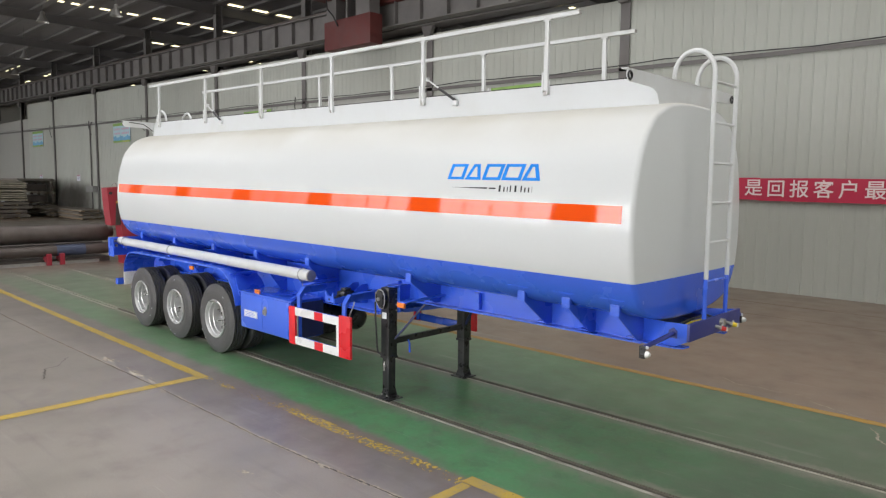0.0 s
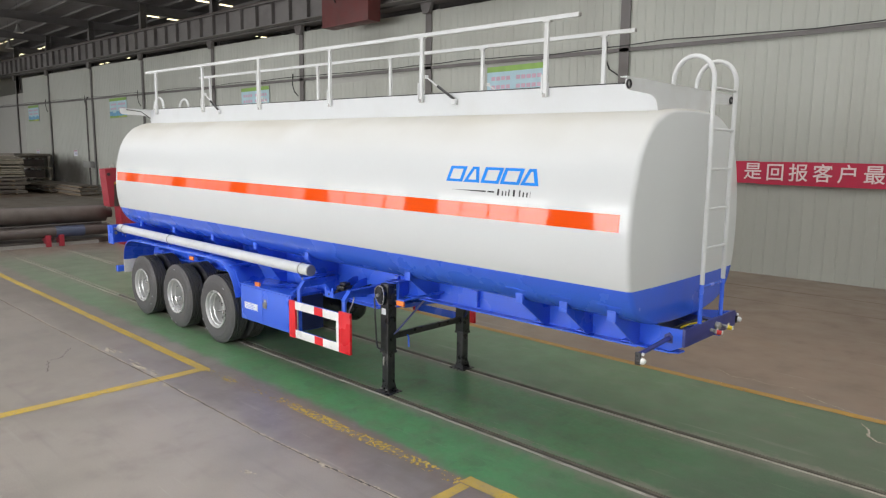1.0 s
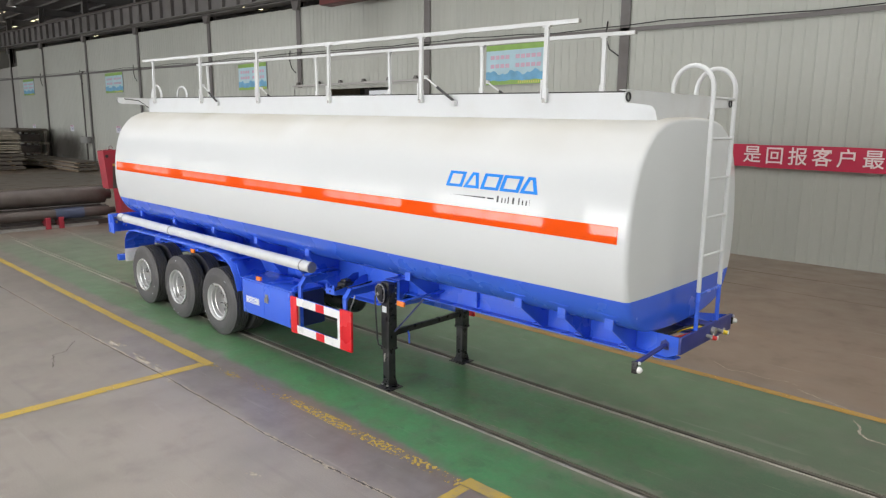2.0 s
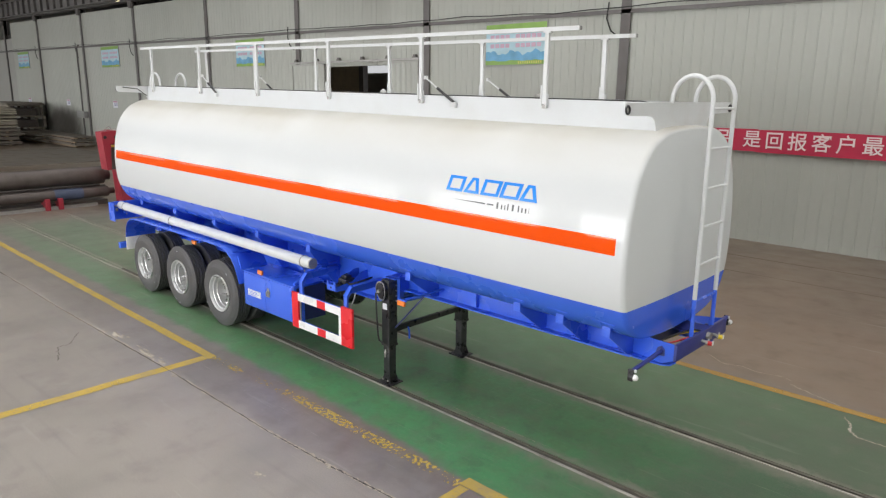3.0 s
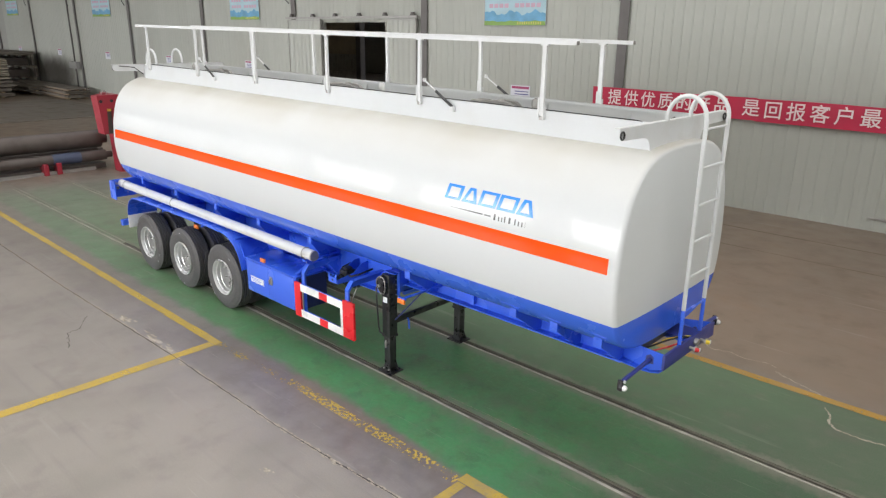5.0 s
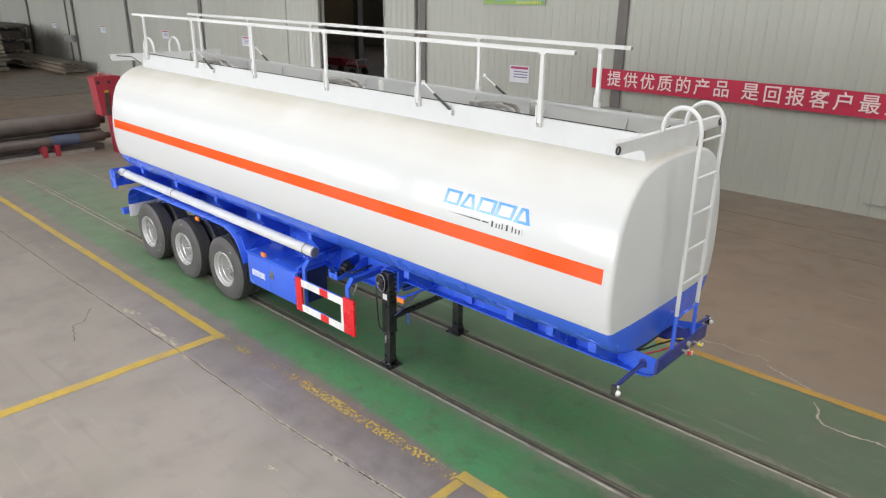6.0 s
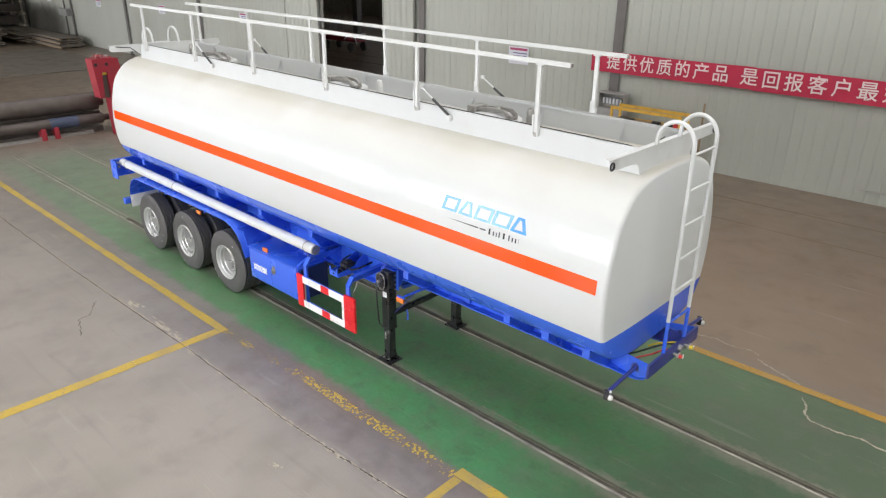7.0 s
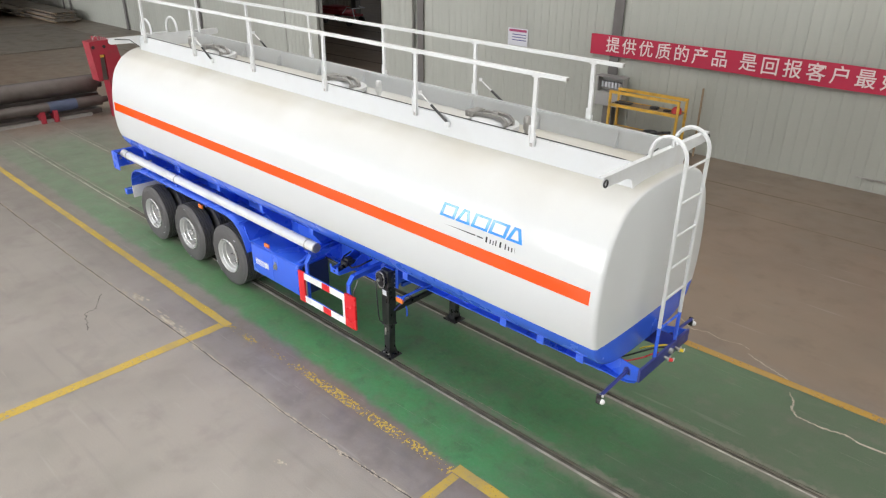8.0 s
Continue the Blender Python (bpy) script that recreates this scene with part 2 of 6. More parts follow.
def floor_material():
    """Concrete with a painted green lane and a brown far bay; edges of the paint are uneven and worn."""
    m = bpy.data.materials.new("workshop_floor")
    m.use_nodes = True
    nt = m.node_tree
    n, ln = nt.nodes, nt.links
    b = n["Principled BSDF"]
    geo = n.new("ShaderNodeNewGeometry")
    sep = n.new("ShaderNodeSeparateXYZ")
    ln.new(geo.outputs["Position"], sep.inputs[0])

    def tex(scale, detail=6.0, rough=0.6):
        t = n.new("ShaderNodeTexNoise")
        t.inputs["Scale"].default_value, t.inputs["Detail"].default_value = scale, detail
        t.inputs["Roughness"].default_value = rough
        ln.new(geo.outputs["Position"], t.inputs["Vector"])
        return t.outputs[0]

    def math(op, a, c, d=None):
        k = n.new("ShaderNodeMath")
        k.operation = op
        for i, v in enumerate((a, c, d)):
            if v is None:
                continue
            if isinstance(v, (int, float)):
                k.inputs[i].default_value = v
            else:
                ln.new(v, k.inputs[i])
        return k.outputs[0]

    def ramp(v, lo, hi, a=0.0, c=1.0):
        k = n.new("ShaderNodeMapRange")
        k.interpolation_type = "SMOOTHSTEP"
        for name, val in (("From Min", lo), ("From Max", hi), ("To Min", a), ("To Max", c)):
            k.inputs[name].default_value = val
        ln.new(v, k.inputs["Value"])
        return k.outputs[0]

    def mix(f, a, c):
        k = n.new("ShaderNodeMix")
        k.data_type = "RGBA"
        for i, v in ((0, f), (6, a), (7, c)):
            if isinstance(v, tuple):
                k.inputs[i].default_value = (*v, 1)
            elif isinstance(v, float):
                k.inputs[i].default_value = v
            else:
                ln.new(v, k.inputs[i])
        return k.outputs[2]

    x, y = sep.outputs[0], sep.outputs[1]
    broad, mid, fine, grain = tex(0.35, 3), tex(1.7, 3), tex(9.0, 6), tex(70.0, 3)
    # bare concrete
    conc = mix(ramp(broad, 0.38, 0.62), (0.308, 0.279, 0.243), (0.262, 0.235, 0.205))
    conc = mix(ramp(mid, 0.50, 0.70, 0.0, 0.6), conc, (0.235, 0.207, 0.186))
    # darker trodden strip beside the lane
    wob = math("MULTIPLY_ADD", mid, 0.5, y)
    strip = math("MULTIPLY", ramp(wob, -2.42, -2.14), ramp(x, -5.0, -1.8, 0.4, 0.9))
    worn = mix(ramp(tex(2.4, 6), 0.40, 0.66), (0.222, 0.195, 0.180), (0.168, 0.145, 0.135))
    worn = mix(ramp(tex(7.0, 5), 0.55, 0.75, 0.0, 0.5), worn, (0.27, 0.24, 0.22))
    conc = mix(strip, conc, worn)
    rust = math("MULTIPLY", ramp(math("MULTIPLY_ADD", mid, 0.35, y), -1.95, -1.62), ramp(x, -3.0, -1.5))
    conc = mix(math("MULTIPLY", rust, ramp(fine, 0.35, 0.6, 0.35, 0.8)), conc, (0.185, 0.140, 0.115))
    # brown floor of the far side
    brown = mix(ramp(broad, 0.4, 0.62), (0.222, 0.160, 0.112), (0.188, 0.138, 0.098))
    brown = mix(ramp(mid, 0.52, 0.72, 0.0, 0.55), brown, (0.155, 0.115, 0.084))
    brown = mix(ramp(tex(0.6, 4), 0.56, 0.75, 0.0, 0.5), brown, (0.240, 0.148, 0.080))
    off = ramp(y, 2.4, 3.2, 1.0, 0.35)
    base = mix(ramp(y, 2.4, 3.2), conc, brown)
    far = ramp(x, -15.2, -17.5)
    base = mix(far, base, brown)
    # green lane
    edge = math("MULTIPLY_ADD", x, 0.006, y)
    edge = math("MULTIPLY_ADD", math("SUBTRACT", mid, 0.5), 0.30, edge)
    edge = math("MULTIPLY_ADD", math("SUBTRACT", fine, 0.5), 0.16, edge)
    edge = math("ADD", edge, ramp(x, 0.8, 2.6, 0.0, 0.13))
    lane = math("MULTIPLY", ramp(edge, -1.72, -1.54), ramp(y, 2.62, 2.57))
    wob_x = math("MULTIPLY_ADD", math("SUBTRACT", mid, 0.5), 2.0, x)
    lane = math("MULTIPLY", lane, ramp(wob_x, -16.6, -14.5))
    wear = ramp(tex(3.0, 3), 0.50, 0.80, 1.0, 0.75)
    lane = math("MULTIPLY", lane, math("MULTIPLY", wear, ramp(mid, 0.54, 0.82, 1.0, 0.65)))
    lane = math("MULTIPLY", lane, ramp(wob_x, -16.0, 1.0, 0.34, 0.93))
    green = mix(ramp(broad, 0.4, 0.6), (0.042, 0.250, 0.076), (0.054, 0.300, 0.094))
    green = mix(ramp(mid, 0.38, 0.72, 0.0, 0.4), green, (0.046, 0.205, 0.066))
    green = mix(ramp(tex(4.3, 3), 0.42, 0.64, 0.0, 0.6), green, (0.080, 0.215, 0.066))
    green = mix(ramp(tex(2.6, 5, 0.7), 0.53, 0.64, 0.0, 0.5), green, (0.030, 0.140, 0.050))
    green = mix(ramp(tex(16.0, 8, 0.75), 0.44, 0.66, 0.0, 0.5), green, (0.095, 0.345, 0.125))
    green = mix(ramp(tex(11.0, 8, 0.75), 0.52, 0.72, 0.0, 0.45), green, (0.040, 0.150, 0.055))
    # dirt at the open end of the lane, darkened further to offset the strong light there
    green = mix(ramp(math("MULTIPLY_ADD", broad, 4.0, x), 3.8, 7.2, 0.0, 0.85), green, (0.026, 0.066, 0.032))
    # the strip beyond the far rail is trodden grey
    green = mix(ramp(math("MULTIPLY_ADD", mid, 0.5, y), 0.75, 1.25, 0.0, 0.6), green, (0.078, 0.122, 0.066))
    base = mix(lane, base, green)
    # grime and grain
    base = mix(ramp(tex(0.9, 3), 0.50, 0.80, 0.0, 0.30), base, (0.14, 0.130, 0.108))
    base = mix(ramp(grain, 0.35, 0.7, 0.0, 0.3), base, (0.17, 0.157, 0.145))
    streak = n.new("ShaderNodeTexNoise")
    streak.inputs["Scale"].default_value, streak.inputs["Detail"].default_value = 2.2, 7.0
    lay = n.new("ShaderNodeMapping")
    lay.inputs["Scale"].default_value = (0.18, 3.0, 1.0)
    ln.new(geo.outputs["Position"], lay.inputs["Vector"])
    ln.new(lay.outputs[0], streak.inputs["Vector"])
    base = mix(math("MULTIPLY", off, ramp(streak.outputs[0], 0.56, 0.78, 0.0, 0.30)), base, (0.14, 0.127, 0.12))
    base = mix(ramp(streak.outputs[0], 0.36, 0.26, 0.0, 0.25), base, (0.42, 0.40, 0.37))
    # dusty beige margins beside the two sunken rails, dark stains and thin scuffs on the paint
    for ry, w in ((-0.88, 0.20), (0.62, 0.20), (-0.72, 0.10), (0.78, 0.10)):
        d = math("ABSOLUTE", math("SUBTRACT", y, ry), 0.0)
        d = math("MULTIPLY_ADD", math("SUBTRACT", fine, 0.5), 0.30, d)
        d = math("MULTIPLY_ADD", math("SUBTRACT", mid, 0.5), 0.20, d)
        base = mix(ramp(d, w, 0.0, 0.0, 0.62), base, (0.215, 0.195, 0.16))
    base = mix(math("MULTIPLY", off, ramp(tex(1.3, 2, 0.45), 0.48, 0.75, 0.0, 0.18)), base, (0.075, 0.085, 0.06))
    for turn, dens in ((22, 0.68), (-35, 0.67), (74, 0.68), (3, 0.72)):
        lay = n.new("ShaderNodeMapping")
        lay.inputs["Rotation"].default_value = (0, 0, radians(turn))
        lay.inputs["Scale"].default_value = (0.7, 26.0, 1.0)
        ln.new(geo.outputs["Position"], lay.inputs["Vector"])
        t = n.new("ShaderNodeTexNoise")
        t.inputs["Scale"].default_value, t.inputs["Detail"].default_value = 1.6, 4.0
        ln.new(lay.outputs[0], t.inputs["Vector"])
        base = mix(math("MULTIPLY", off, ramp(t.outputs[0], dens, dens + 0.08, 0.0, 0.30)), base, (0.42, 0.41, 0.35))
    ln.new(base, b.inputs["Base Color"])
    ln.new(math("MULTIPLY_ADD", mid, 0.30, math("MULTIPLY_ADD", lane, -0.02, 0.22)), b.inputs["Roughness"])
    ln.new(math("MULTIPLY_ADD", lane, -0.25, 0.8), b.inputs["Specular IOR Level"])
    # a film of dust on the paint
    ln.new(math("MULTIPLY", lane, 0.075), b.inputs["Sheen Weight"])
    b.inputs["Sheen Roughness"].default_value = 0.5
    b.inputs["Sheen Tint"].default_value = (0.85, 0.78, 0.72, 1)
    bn = n.new("ShaderNodeBump")
    bn.inputs["Strength"].default_value, bn.inputs["Distance"].default_value = 0.10, 0.002
    ln.new(grain, bn.inputs["Height"])
    ln.new(bn.outputs[0], b.inputs["Normal"])
    return m


FLOOR = floor_material()


def worn_paint(name, colour, keep, old=None):
    """Floor paint that has flaked away in places; keep: share that is left; old: its dull colour where it is oldest, in the west."""
    m = bpy.data.materials.new(name)
    m.use_nodes = True
    nt = m.node_tree
    n, ln = nt.nodes, nt.links
    b = n["Principled BSDF"]
    geo = n.new("ShaderNodeNewGeometry")
    outs = []
    for s, d in ((2.2, 4.0), (24.0, 9.0), (45.0, 4.0)):
        t = n.new("ShaderNodeTexNoise")
        t.inputs["Scale"].default_value, t.inputs["Detail"].default_value = s, d
        ln.new(geo.outputs["Position"], t.inputs["Vector"])
        outs.append(t.outputs[0])
    add = n.new("ShaderNodeMath")
    add.operation = "MULTIPLY_ADD"
    ln.new(outs[0], add.inputs[0])
    add.inputs[1].default_value = 0.55
    ln.new(outs[1], add.inputs[2])
    edge = n.new("ShaderNodeMapRange")
    low = 0.50 + (0.5 - keep) * 0.42 + 0.27
    edge.inputs["From Min"].default_value, edge.inputs["From Max"].default_value = low - 0.01, low + 0.02
    ln.new(add.outputs[0], edge.inputs["Value"])
    ln.new(edge.outputs[0], b.inputs["Alpha"])
    mix = n.new("ShaderNodeMix")
    mix.data_type = "RGBA"
    ln.new(outs[1], mix.inputs[0])
    mix.inputs[6].default_value = (*[c * 0.72 for c in colour], 1)
    mix.inputs[7].default_value = (*[min(1, c * 1.2) for c in colour], 1)
    out = mix.outputs[2]
    # dust trodden into the paint
    for f0, f1, amount, src, tone in ((0.46, 0.70, 0.45, outs[0], (0.27, 0.235, 0.165)), (0.50, 0.68, 0.5, outs[1], (0.24, 0.20, 0.14))):
        r = n.new("ShaderNodeMapRange")
        for key, val in (("From Min", f0), ("From Max", f1), ("To Max", amount)):
            r.inputs[key].default_value = val
        ln.new(src, r.inputs["Value"])
        k = n.new("ShaderNodeMix")
        k.data_type = "RGBA"
        ln.new(r.outputs[0], k.inputs[0])
        ln.new(out, k.inputs[6])
        k.inputs[7].default_value = (*tone, 1)
        out = k.outputs[2]
    if old:
        sep = n.new("ShaderNodeSeparateXYZ")
        ln.new(geo.outputs["Position"], sep.inputs[0])
        r = n.new("ShaderNodeMapRange")
        r.inputs["From Min"].default_value, r.inputs["From Max"].default_value = 1.5, 5.5
        ln.new(sep.outputs[0], r.inputs["Value"])
        k = n.new("ShaderNodeMix")
        k.data_type = "RGBA"
        ln.new(r.outputs[0], k.inputs[0])
        k.inputs[6].default_value = (*old, 1)
        ln.new(out, k.inputs[7])
        out = k.outputs[2]
    ln.new(out, b.inputs["Base Color"])
    b.inputs["Roughness"].default_value = 0.6
    return m


YLINE = worn_paint("yellow_floor_paint", (0.52, 0.36, 0.05), 0.93)
YWORN = worn_paint("flaked_yellow_floor_paint", (0.72, 0.49, 0.04), 0.42)
YFLECK = worn_paint("flecks_of_yellow_floor_paint", (0.54, 0.37, 0.05), 0.40)
YTRACE = worn_paint("traces_of_yellow_floor_paint", (0.56, 0.38, 0.04), 0.20)
YFAR = worn_paint("orange_yellow_floor_paint", (0.43, 0.245, 0.035), 0.90, old=(0.34, 0.205, 0.065))

# ---- mesh helpers ----
def box(bm, x0, x1, y0, y1, z0, z1, bevel=0.0):
    r = bmesh.ops.create_cube(bm, size=1.0, matrix=Matrix.Translation(((x0 + x1) / 2, (y0 + y1) / 2, (z0 + z1) / 2))
                              @ Matrix.Diagonal((abs(x1 - x0), abs(y1 - y0), abs(z1 - z0), 1)))
    if bevel:
        edges = list({e for v in r["verts"] for e in v.link_edges})
        bmesh.ops.bevel(bm, geom=edges, offset=bevel, segments=2, affect="EDGES", profile=0.6)
    return bm


def boxes(*specs, bevel=0.0):
    bm = bmesh.new()
    for s in specs:
        box(bm, *s, bevel=bevel)
    return bm


def tube(bm, pts, r, segs=12, closed=False, caps=True):
    """A round bar along a line of points."""
    pts = [Vector(p) for p in pts]
    rings = []
    side = None
    for i, p in enumerate(pts):
        if closed:
            d = pts[(i + 1) % len(pts)] - pts[i - 1]
        else:
            d = pts[min(i + 1, len(pts) - 1)] - pts[max(i - 1, 0)]
        d.normalize()
        if side is None:
            side = d.cross(Vector((0.13, 0.21, 0.97)) if abs(d.z) < 0.9 else Vector((0.97, 0.13, 0.21)))
        a = (side - d * side.dot(d)).normalized()
        side = a
        c = d.cross(a)
        rad = r[i] if isinstance(r, (list, tuple)) else r
        rings.append([bm.verts.new(p + rad * (math.cos(2 * math.pi * k / segs) * a + math.sin(2 * math.pi * k / segs) * c)) for k in range(segs)])
    pairs = list(zip(rings, rings[1:])) + ([(rings[-1], rings[0])] if closed else [])
    for ra, rb in pairs:
        for k in range(segs):
            bm.faces.new((ra[k], ra[(k + 1) % segs], rb[(k + 1) % segs], rb[k]))
    if caps and not closed:
        bm.faces.new(rings[0][::-1])
        bm.faces.new(rings[-1])
    return bm


def bar(bm, p0, p1, w, h):
    """A square bar from p0 to p1, w wide and h high."""
    p0, p1 = Vector(p0), Vector(p1)
    d = (p1 - p0).normalized()
    side = d.cross(Vector((0, 0, 1)))
    side = side.normalized() if side.length > 1e-4 else Vector((0, 1, 0))
    up = side.cross(d)
    q = [[bm.verts.new(p + side * sx * w / 2 + up * sz * h / 2) for sx, sz in ((-1, -1), (1, -1), (1, 1), (-1, 1))] for p in (p0, p1)]
    for k in range(4):
        bm.faces.new((q[0][k], q[0][(k + 1) % 4], q[1][(k + 1) % 4], q[1][k]))
    bm.faces.new(q[0][::-1])
    bm.faces.new(q[1])
    return bm


def prism(bm, poly, axis, a, b):
    """A flat outline, extruded from a to b along an axis; the outline's two numbers are the other axes in order."""
    def at(p, v):
        c = list(p)
        c.insert("xyz".index(axis), v)
        return bm.verts.new(c)
    lo, hi = [at(p, a) for p in poly], [at(p, b) for p in poly]
    bm.faces.new(lo)
    bm.faces.new(hi[::-1])
    for i in range(len(poly)):
        j = (i + 1) % len(poly)
        bm.faces.new((lo[j], lo[i], hi[i], hi[j]))
    return bm


def lathe(bm, profile, centre, axis="y", segs=40):
    """A profile of (radius, offset along the axis) turned round an axis."""
    rings = []
    for r, o in profile:
        ring = []
        for k in range(segs):
            c, s = r * math.cos(2 * math.pi * k / segs), r * math.sin(2 * math.pi * k / segs)
            off = {"y": (c, o, s), "z": (c, s, o), "x": (o, c, s)}[axis]
            ring.append(bm.verts.new(Vector(centre) + Vector(off)))
        rings.append(ring)
    for ra, rb in zip(rings, rings[1:]):
        for k in range(segs):
            bm.faces.new((ra[k], ra[(k + 1) % segs], rb[(k + 1) % segs], rb[k]))
    return bm


def finish(bm, name, mats, smooth=38.0, shift=None):
    bmesh.ops.remove_doubles(bm, verts=bm.verts, dist=1e-5)
    bmesh.ops.recalc_face_normals(bm, faces=bm.faces)
    if shift is not None:
        bmesh.ops.translate(bm, verts=bm.verts, vec=shift)
    me = bpy.data.meshes.new(name)
    bm.to_mesh(me)
    bm.free()
    for m in mats if isinstance(mats, (list, tuple)) else [mats]:
        me.materials.append(m)
    if smooth:
        me.polygons.foreach_set("use_smooth", [True] * len(me.polygons))
        me.set_sharp_from_angle(angle=radians(smooth))
    return me


def place_of(ob):
    p = Vector((0, 0, 0))
    while ob is not None:
        p += ob.location
        ob = ob.parent
    return p


def part(name, bm, mats, parent, label="", smooth=38.0):
    """One mesh under a thing or part; the bmesh is given in world places."""
    me = finish(bm, name, mats, smooth, -place_of(parent))
    ob = new(name, me)
    ob.parent = parent
    if label:
        tagged(ob, label)
    return ob


def thing(name, at, label, category, group="", kind=""):
    ob = new(name)
    ob.location = at
    ob.empty_display_size = 0.2
    return tagged(ob, label, category, group, kind)


def solid(name, bm, mats, label, category, kind="", group="", smooth=38.0):
    return tagged(new(name, finish(bm, name, mats, smooth)), label, category, group, kind)


# ---- floor ----
RAILS = (-0.84, 0.66)
GW = 0.10
fb = bmesh.new()
bands = [SOUTH - 0.3, RAILS[0], RAILS[0] + GW, RAILS[1], RAILS[1] + GW, FARY]
for y0, y1 in ((bands[0], bands[1]), (bands[2], bands[3]), (bands[4], bands[5])):
    box(fb, WEST, EAST, y0, y1, -0.3, 0.0)
floor = solid("floor", fb, FLOOR, "worn concrete workshop floor with a green painted lane", "floor", "structure", smooth=0)
for ry in RAILS:
    g = bmesh.new()
    box(g, -2.6, EAST, ry, ry + GW, -0.3, -0.018)
    box(g, -8.5, -2.6, ry, ry + GW, -0.3, -0.012)
    gd = bmesh.new()
    box(gd, WEST, -8.5, ry, ry + GW, -0.3, -0.008)
    solid("filled_groove", gd, FLOOR, "groove filled level with dust", "groove", "structure", smooth=0)
    solid("rail_groove", g, GROOVE, "dirty groove beside the sunken floor rail", "groove", "structure", smooth=0)
    t = bmesh.new()
    prism(t, [(ry + 0.055, -0.045), (ry + 0.055, -0.004), (ry + 0.06, 0.0), (ry + 0.085, 0.0), (ry + 0.09, -0.004), (ry + 0.09, -0.045)], "x", -8.5, EAST)
    solid("floor_rail", t, GROOVE, "dark steel rail sunk in the floor", "rail", "structure", smooth=0)
    e = bmesh.new()
    rng = random.Random(int(ry * 100))
    x = -16.0
    while x < EAST:
        step = rng.uniform(0.5, 1.6)
        w = 0.030 + rng.uniform(-0.010, 0.010)
        w *= 1.0 if x > -5 else 0.55
        box(e, x, min(EAST, x + step - 0.004), ry - w, ry - 0.001, -0.02, 0.004 + rng.uniform(0, 0.003))
        x += step
    solid("rail_edging", e, STRIP, "pale chipped concrete edge along the floor rail", "edging", "structure", smooth=0)


def sheet(bm, x0, x1, y0, y1, z=0.004, step=0.25, ragged=0.006, seed=1):
    """A thin painted strip whose long edges waver a little."""
    rng = random.Random(seed)
    along_x = abs(x1 - x0) >= abs(y1 - y0)
    n = max(2, int((abs(x1 - x0) if along_x else abs(y1 - y0)) / step))
    rows = []
    for i in range(n + 1):
        f = i / n
        a, b = rng.uniform(-ragged, ragged), rng.uniform(-ragged, ragged)
        if along_x:
            x = x0 + (x1 - x0) * f
            rows.append((bm.verts.new((x, y0 + a, z)), bm.verts.new((x, y1 + b, z))))
        else:
            y = y0 + (y1 - y0) * f
            rows.append((bm.verts.new((x0 + a, y, z)), bm.verts.new((x1 + b, y, z))))
    for (a, b), (c, d) in zip(rows, rows[1:]):
        bm.faces.new((a, c, d, b))
    return bm


def floor_line(name, mat, label, *strips, z=0.004):
    bm = bmesh.new()
    for i, s in enumerate(strips):
        sheet(bm, *s, z=z, seed=i + len(name))
    return solid(name, bm, mat, label, "floor marking", "structure", smooth=0)


floor_line("floor_line_near", YLINE, "yellow painted line along the green lane", (-17.0, -2.42, -2.0, -1.87))
floor_line("floor_line_worn", YWORN, "flaked yellow line along the lane, mostly worn away", (-0.75, 2.28, -1.93, -1.78))
floor_line("floor_line_traces", YTRACE, "last traces of a yellow line", (-1.70, -0.75, -1.95, -1.83))
floor_line("floor_line_flecks", YFLECK, "flaked end of a yellow line", (-2.43, -1.70, -1.985, -1.86))
floor_line("floor_line_corner", YLINE, "yellow painted line along the green lane", (2.28, 20.0, -1.86, -1.71))
floor_line("floor_line_cross", YLINE, "yellow painted line across the concrete", (-2.59, -2.42, -12.0, -2.01))
floor_line("floor_line_cross_front", YLINE, "yellow painted line across the concrete", (2.30, 2.42, -12.0, -1.87))
floor_line("floor_line_far", YFAR, "faded yellow line on the far edge of the lane", (-15.0, 20.0, 2.58, 2.72))


def crack(pts, width, seed, mat, z=0.003, jag=0.02, sub=14):
    """A crack in the floor: a thin wandering gap that widens and narrows."""
    rng = random.Random(seed)
    bm = bmesh.new()
    line = []
    for (xa, ya), (xb, yb) in zip(pts, pts[1:]):
        for k in range(sub):
            f = k / sub
            line.append((xa + (xb - xa) * f + rng.uniform(-jag, jag), ya + (yb - ya) * f + rng.uniform(-jag, jag)))
    line.append(pts[-1])
    prev = None
    for i, (x, y) in enumerate(line):
        a = Vector(line[min(i + 1, len(line) - 1)]) - Vector(line[max(i - 1, 0)])
        nrm = Vector((-a.y, a.x)).normalized() * width * rng.uniform(0.25, 1.0) * (0.3 if i in (0, len(line) - 1) else 1)
        pair = (bm.verts.new((x + nrm.x, y + nrm.y, z)), bm.verts.new((x - nrm.x, y - nrm.y, z)))
        if prev:
            bm.faces.new((prev[0], pair[0], pair[1], prev[1]))
        prev = pair
    return solid("floor_crack", bm, mat, "cracked joint in the concrete floor", "crack", "structure", smooth=0)


crack([(-17.0, -2.78), (-10.8, -2.72), (-6.4, -2.68), (-2.5, -2.585), (0.0, -2.585), (1.1, -2.545), (1.85, -2.49), (5.0, -2.35), (12, -2.1)], 0.012, 3, CRACK, z=0.0045, jag=0.007, sub=30)
crack([(-17.0, -2.785), (-10.8, -2.715), (-6.4, -2.675), (-2.5, -2.58), (0.0, -2.58), (1.1, -2.54), (1.85, -2.485), (5.0, -2.345), (12, -2.1)], 0.030, 13, CRACKL, z=0.003, jag=0.012, sub=34)
crack([(-4.9, -2.9), (-4.45, -3.15), (-4.4, -3.34), (-3.85, -3.53)], 0.009, 5, CRACK)
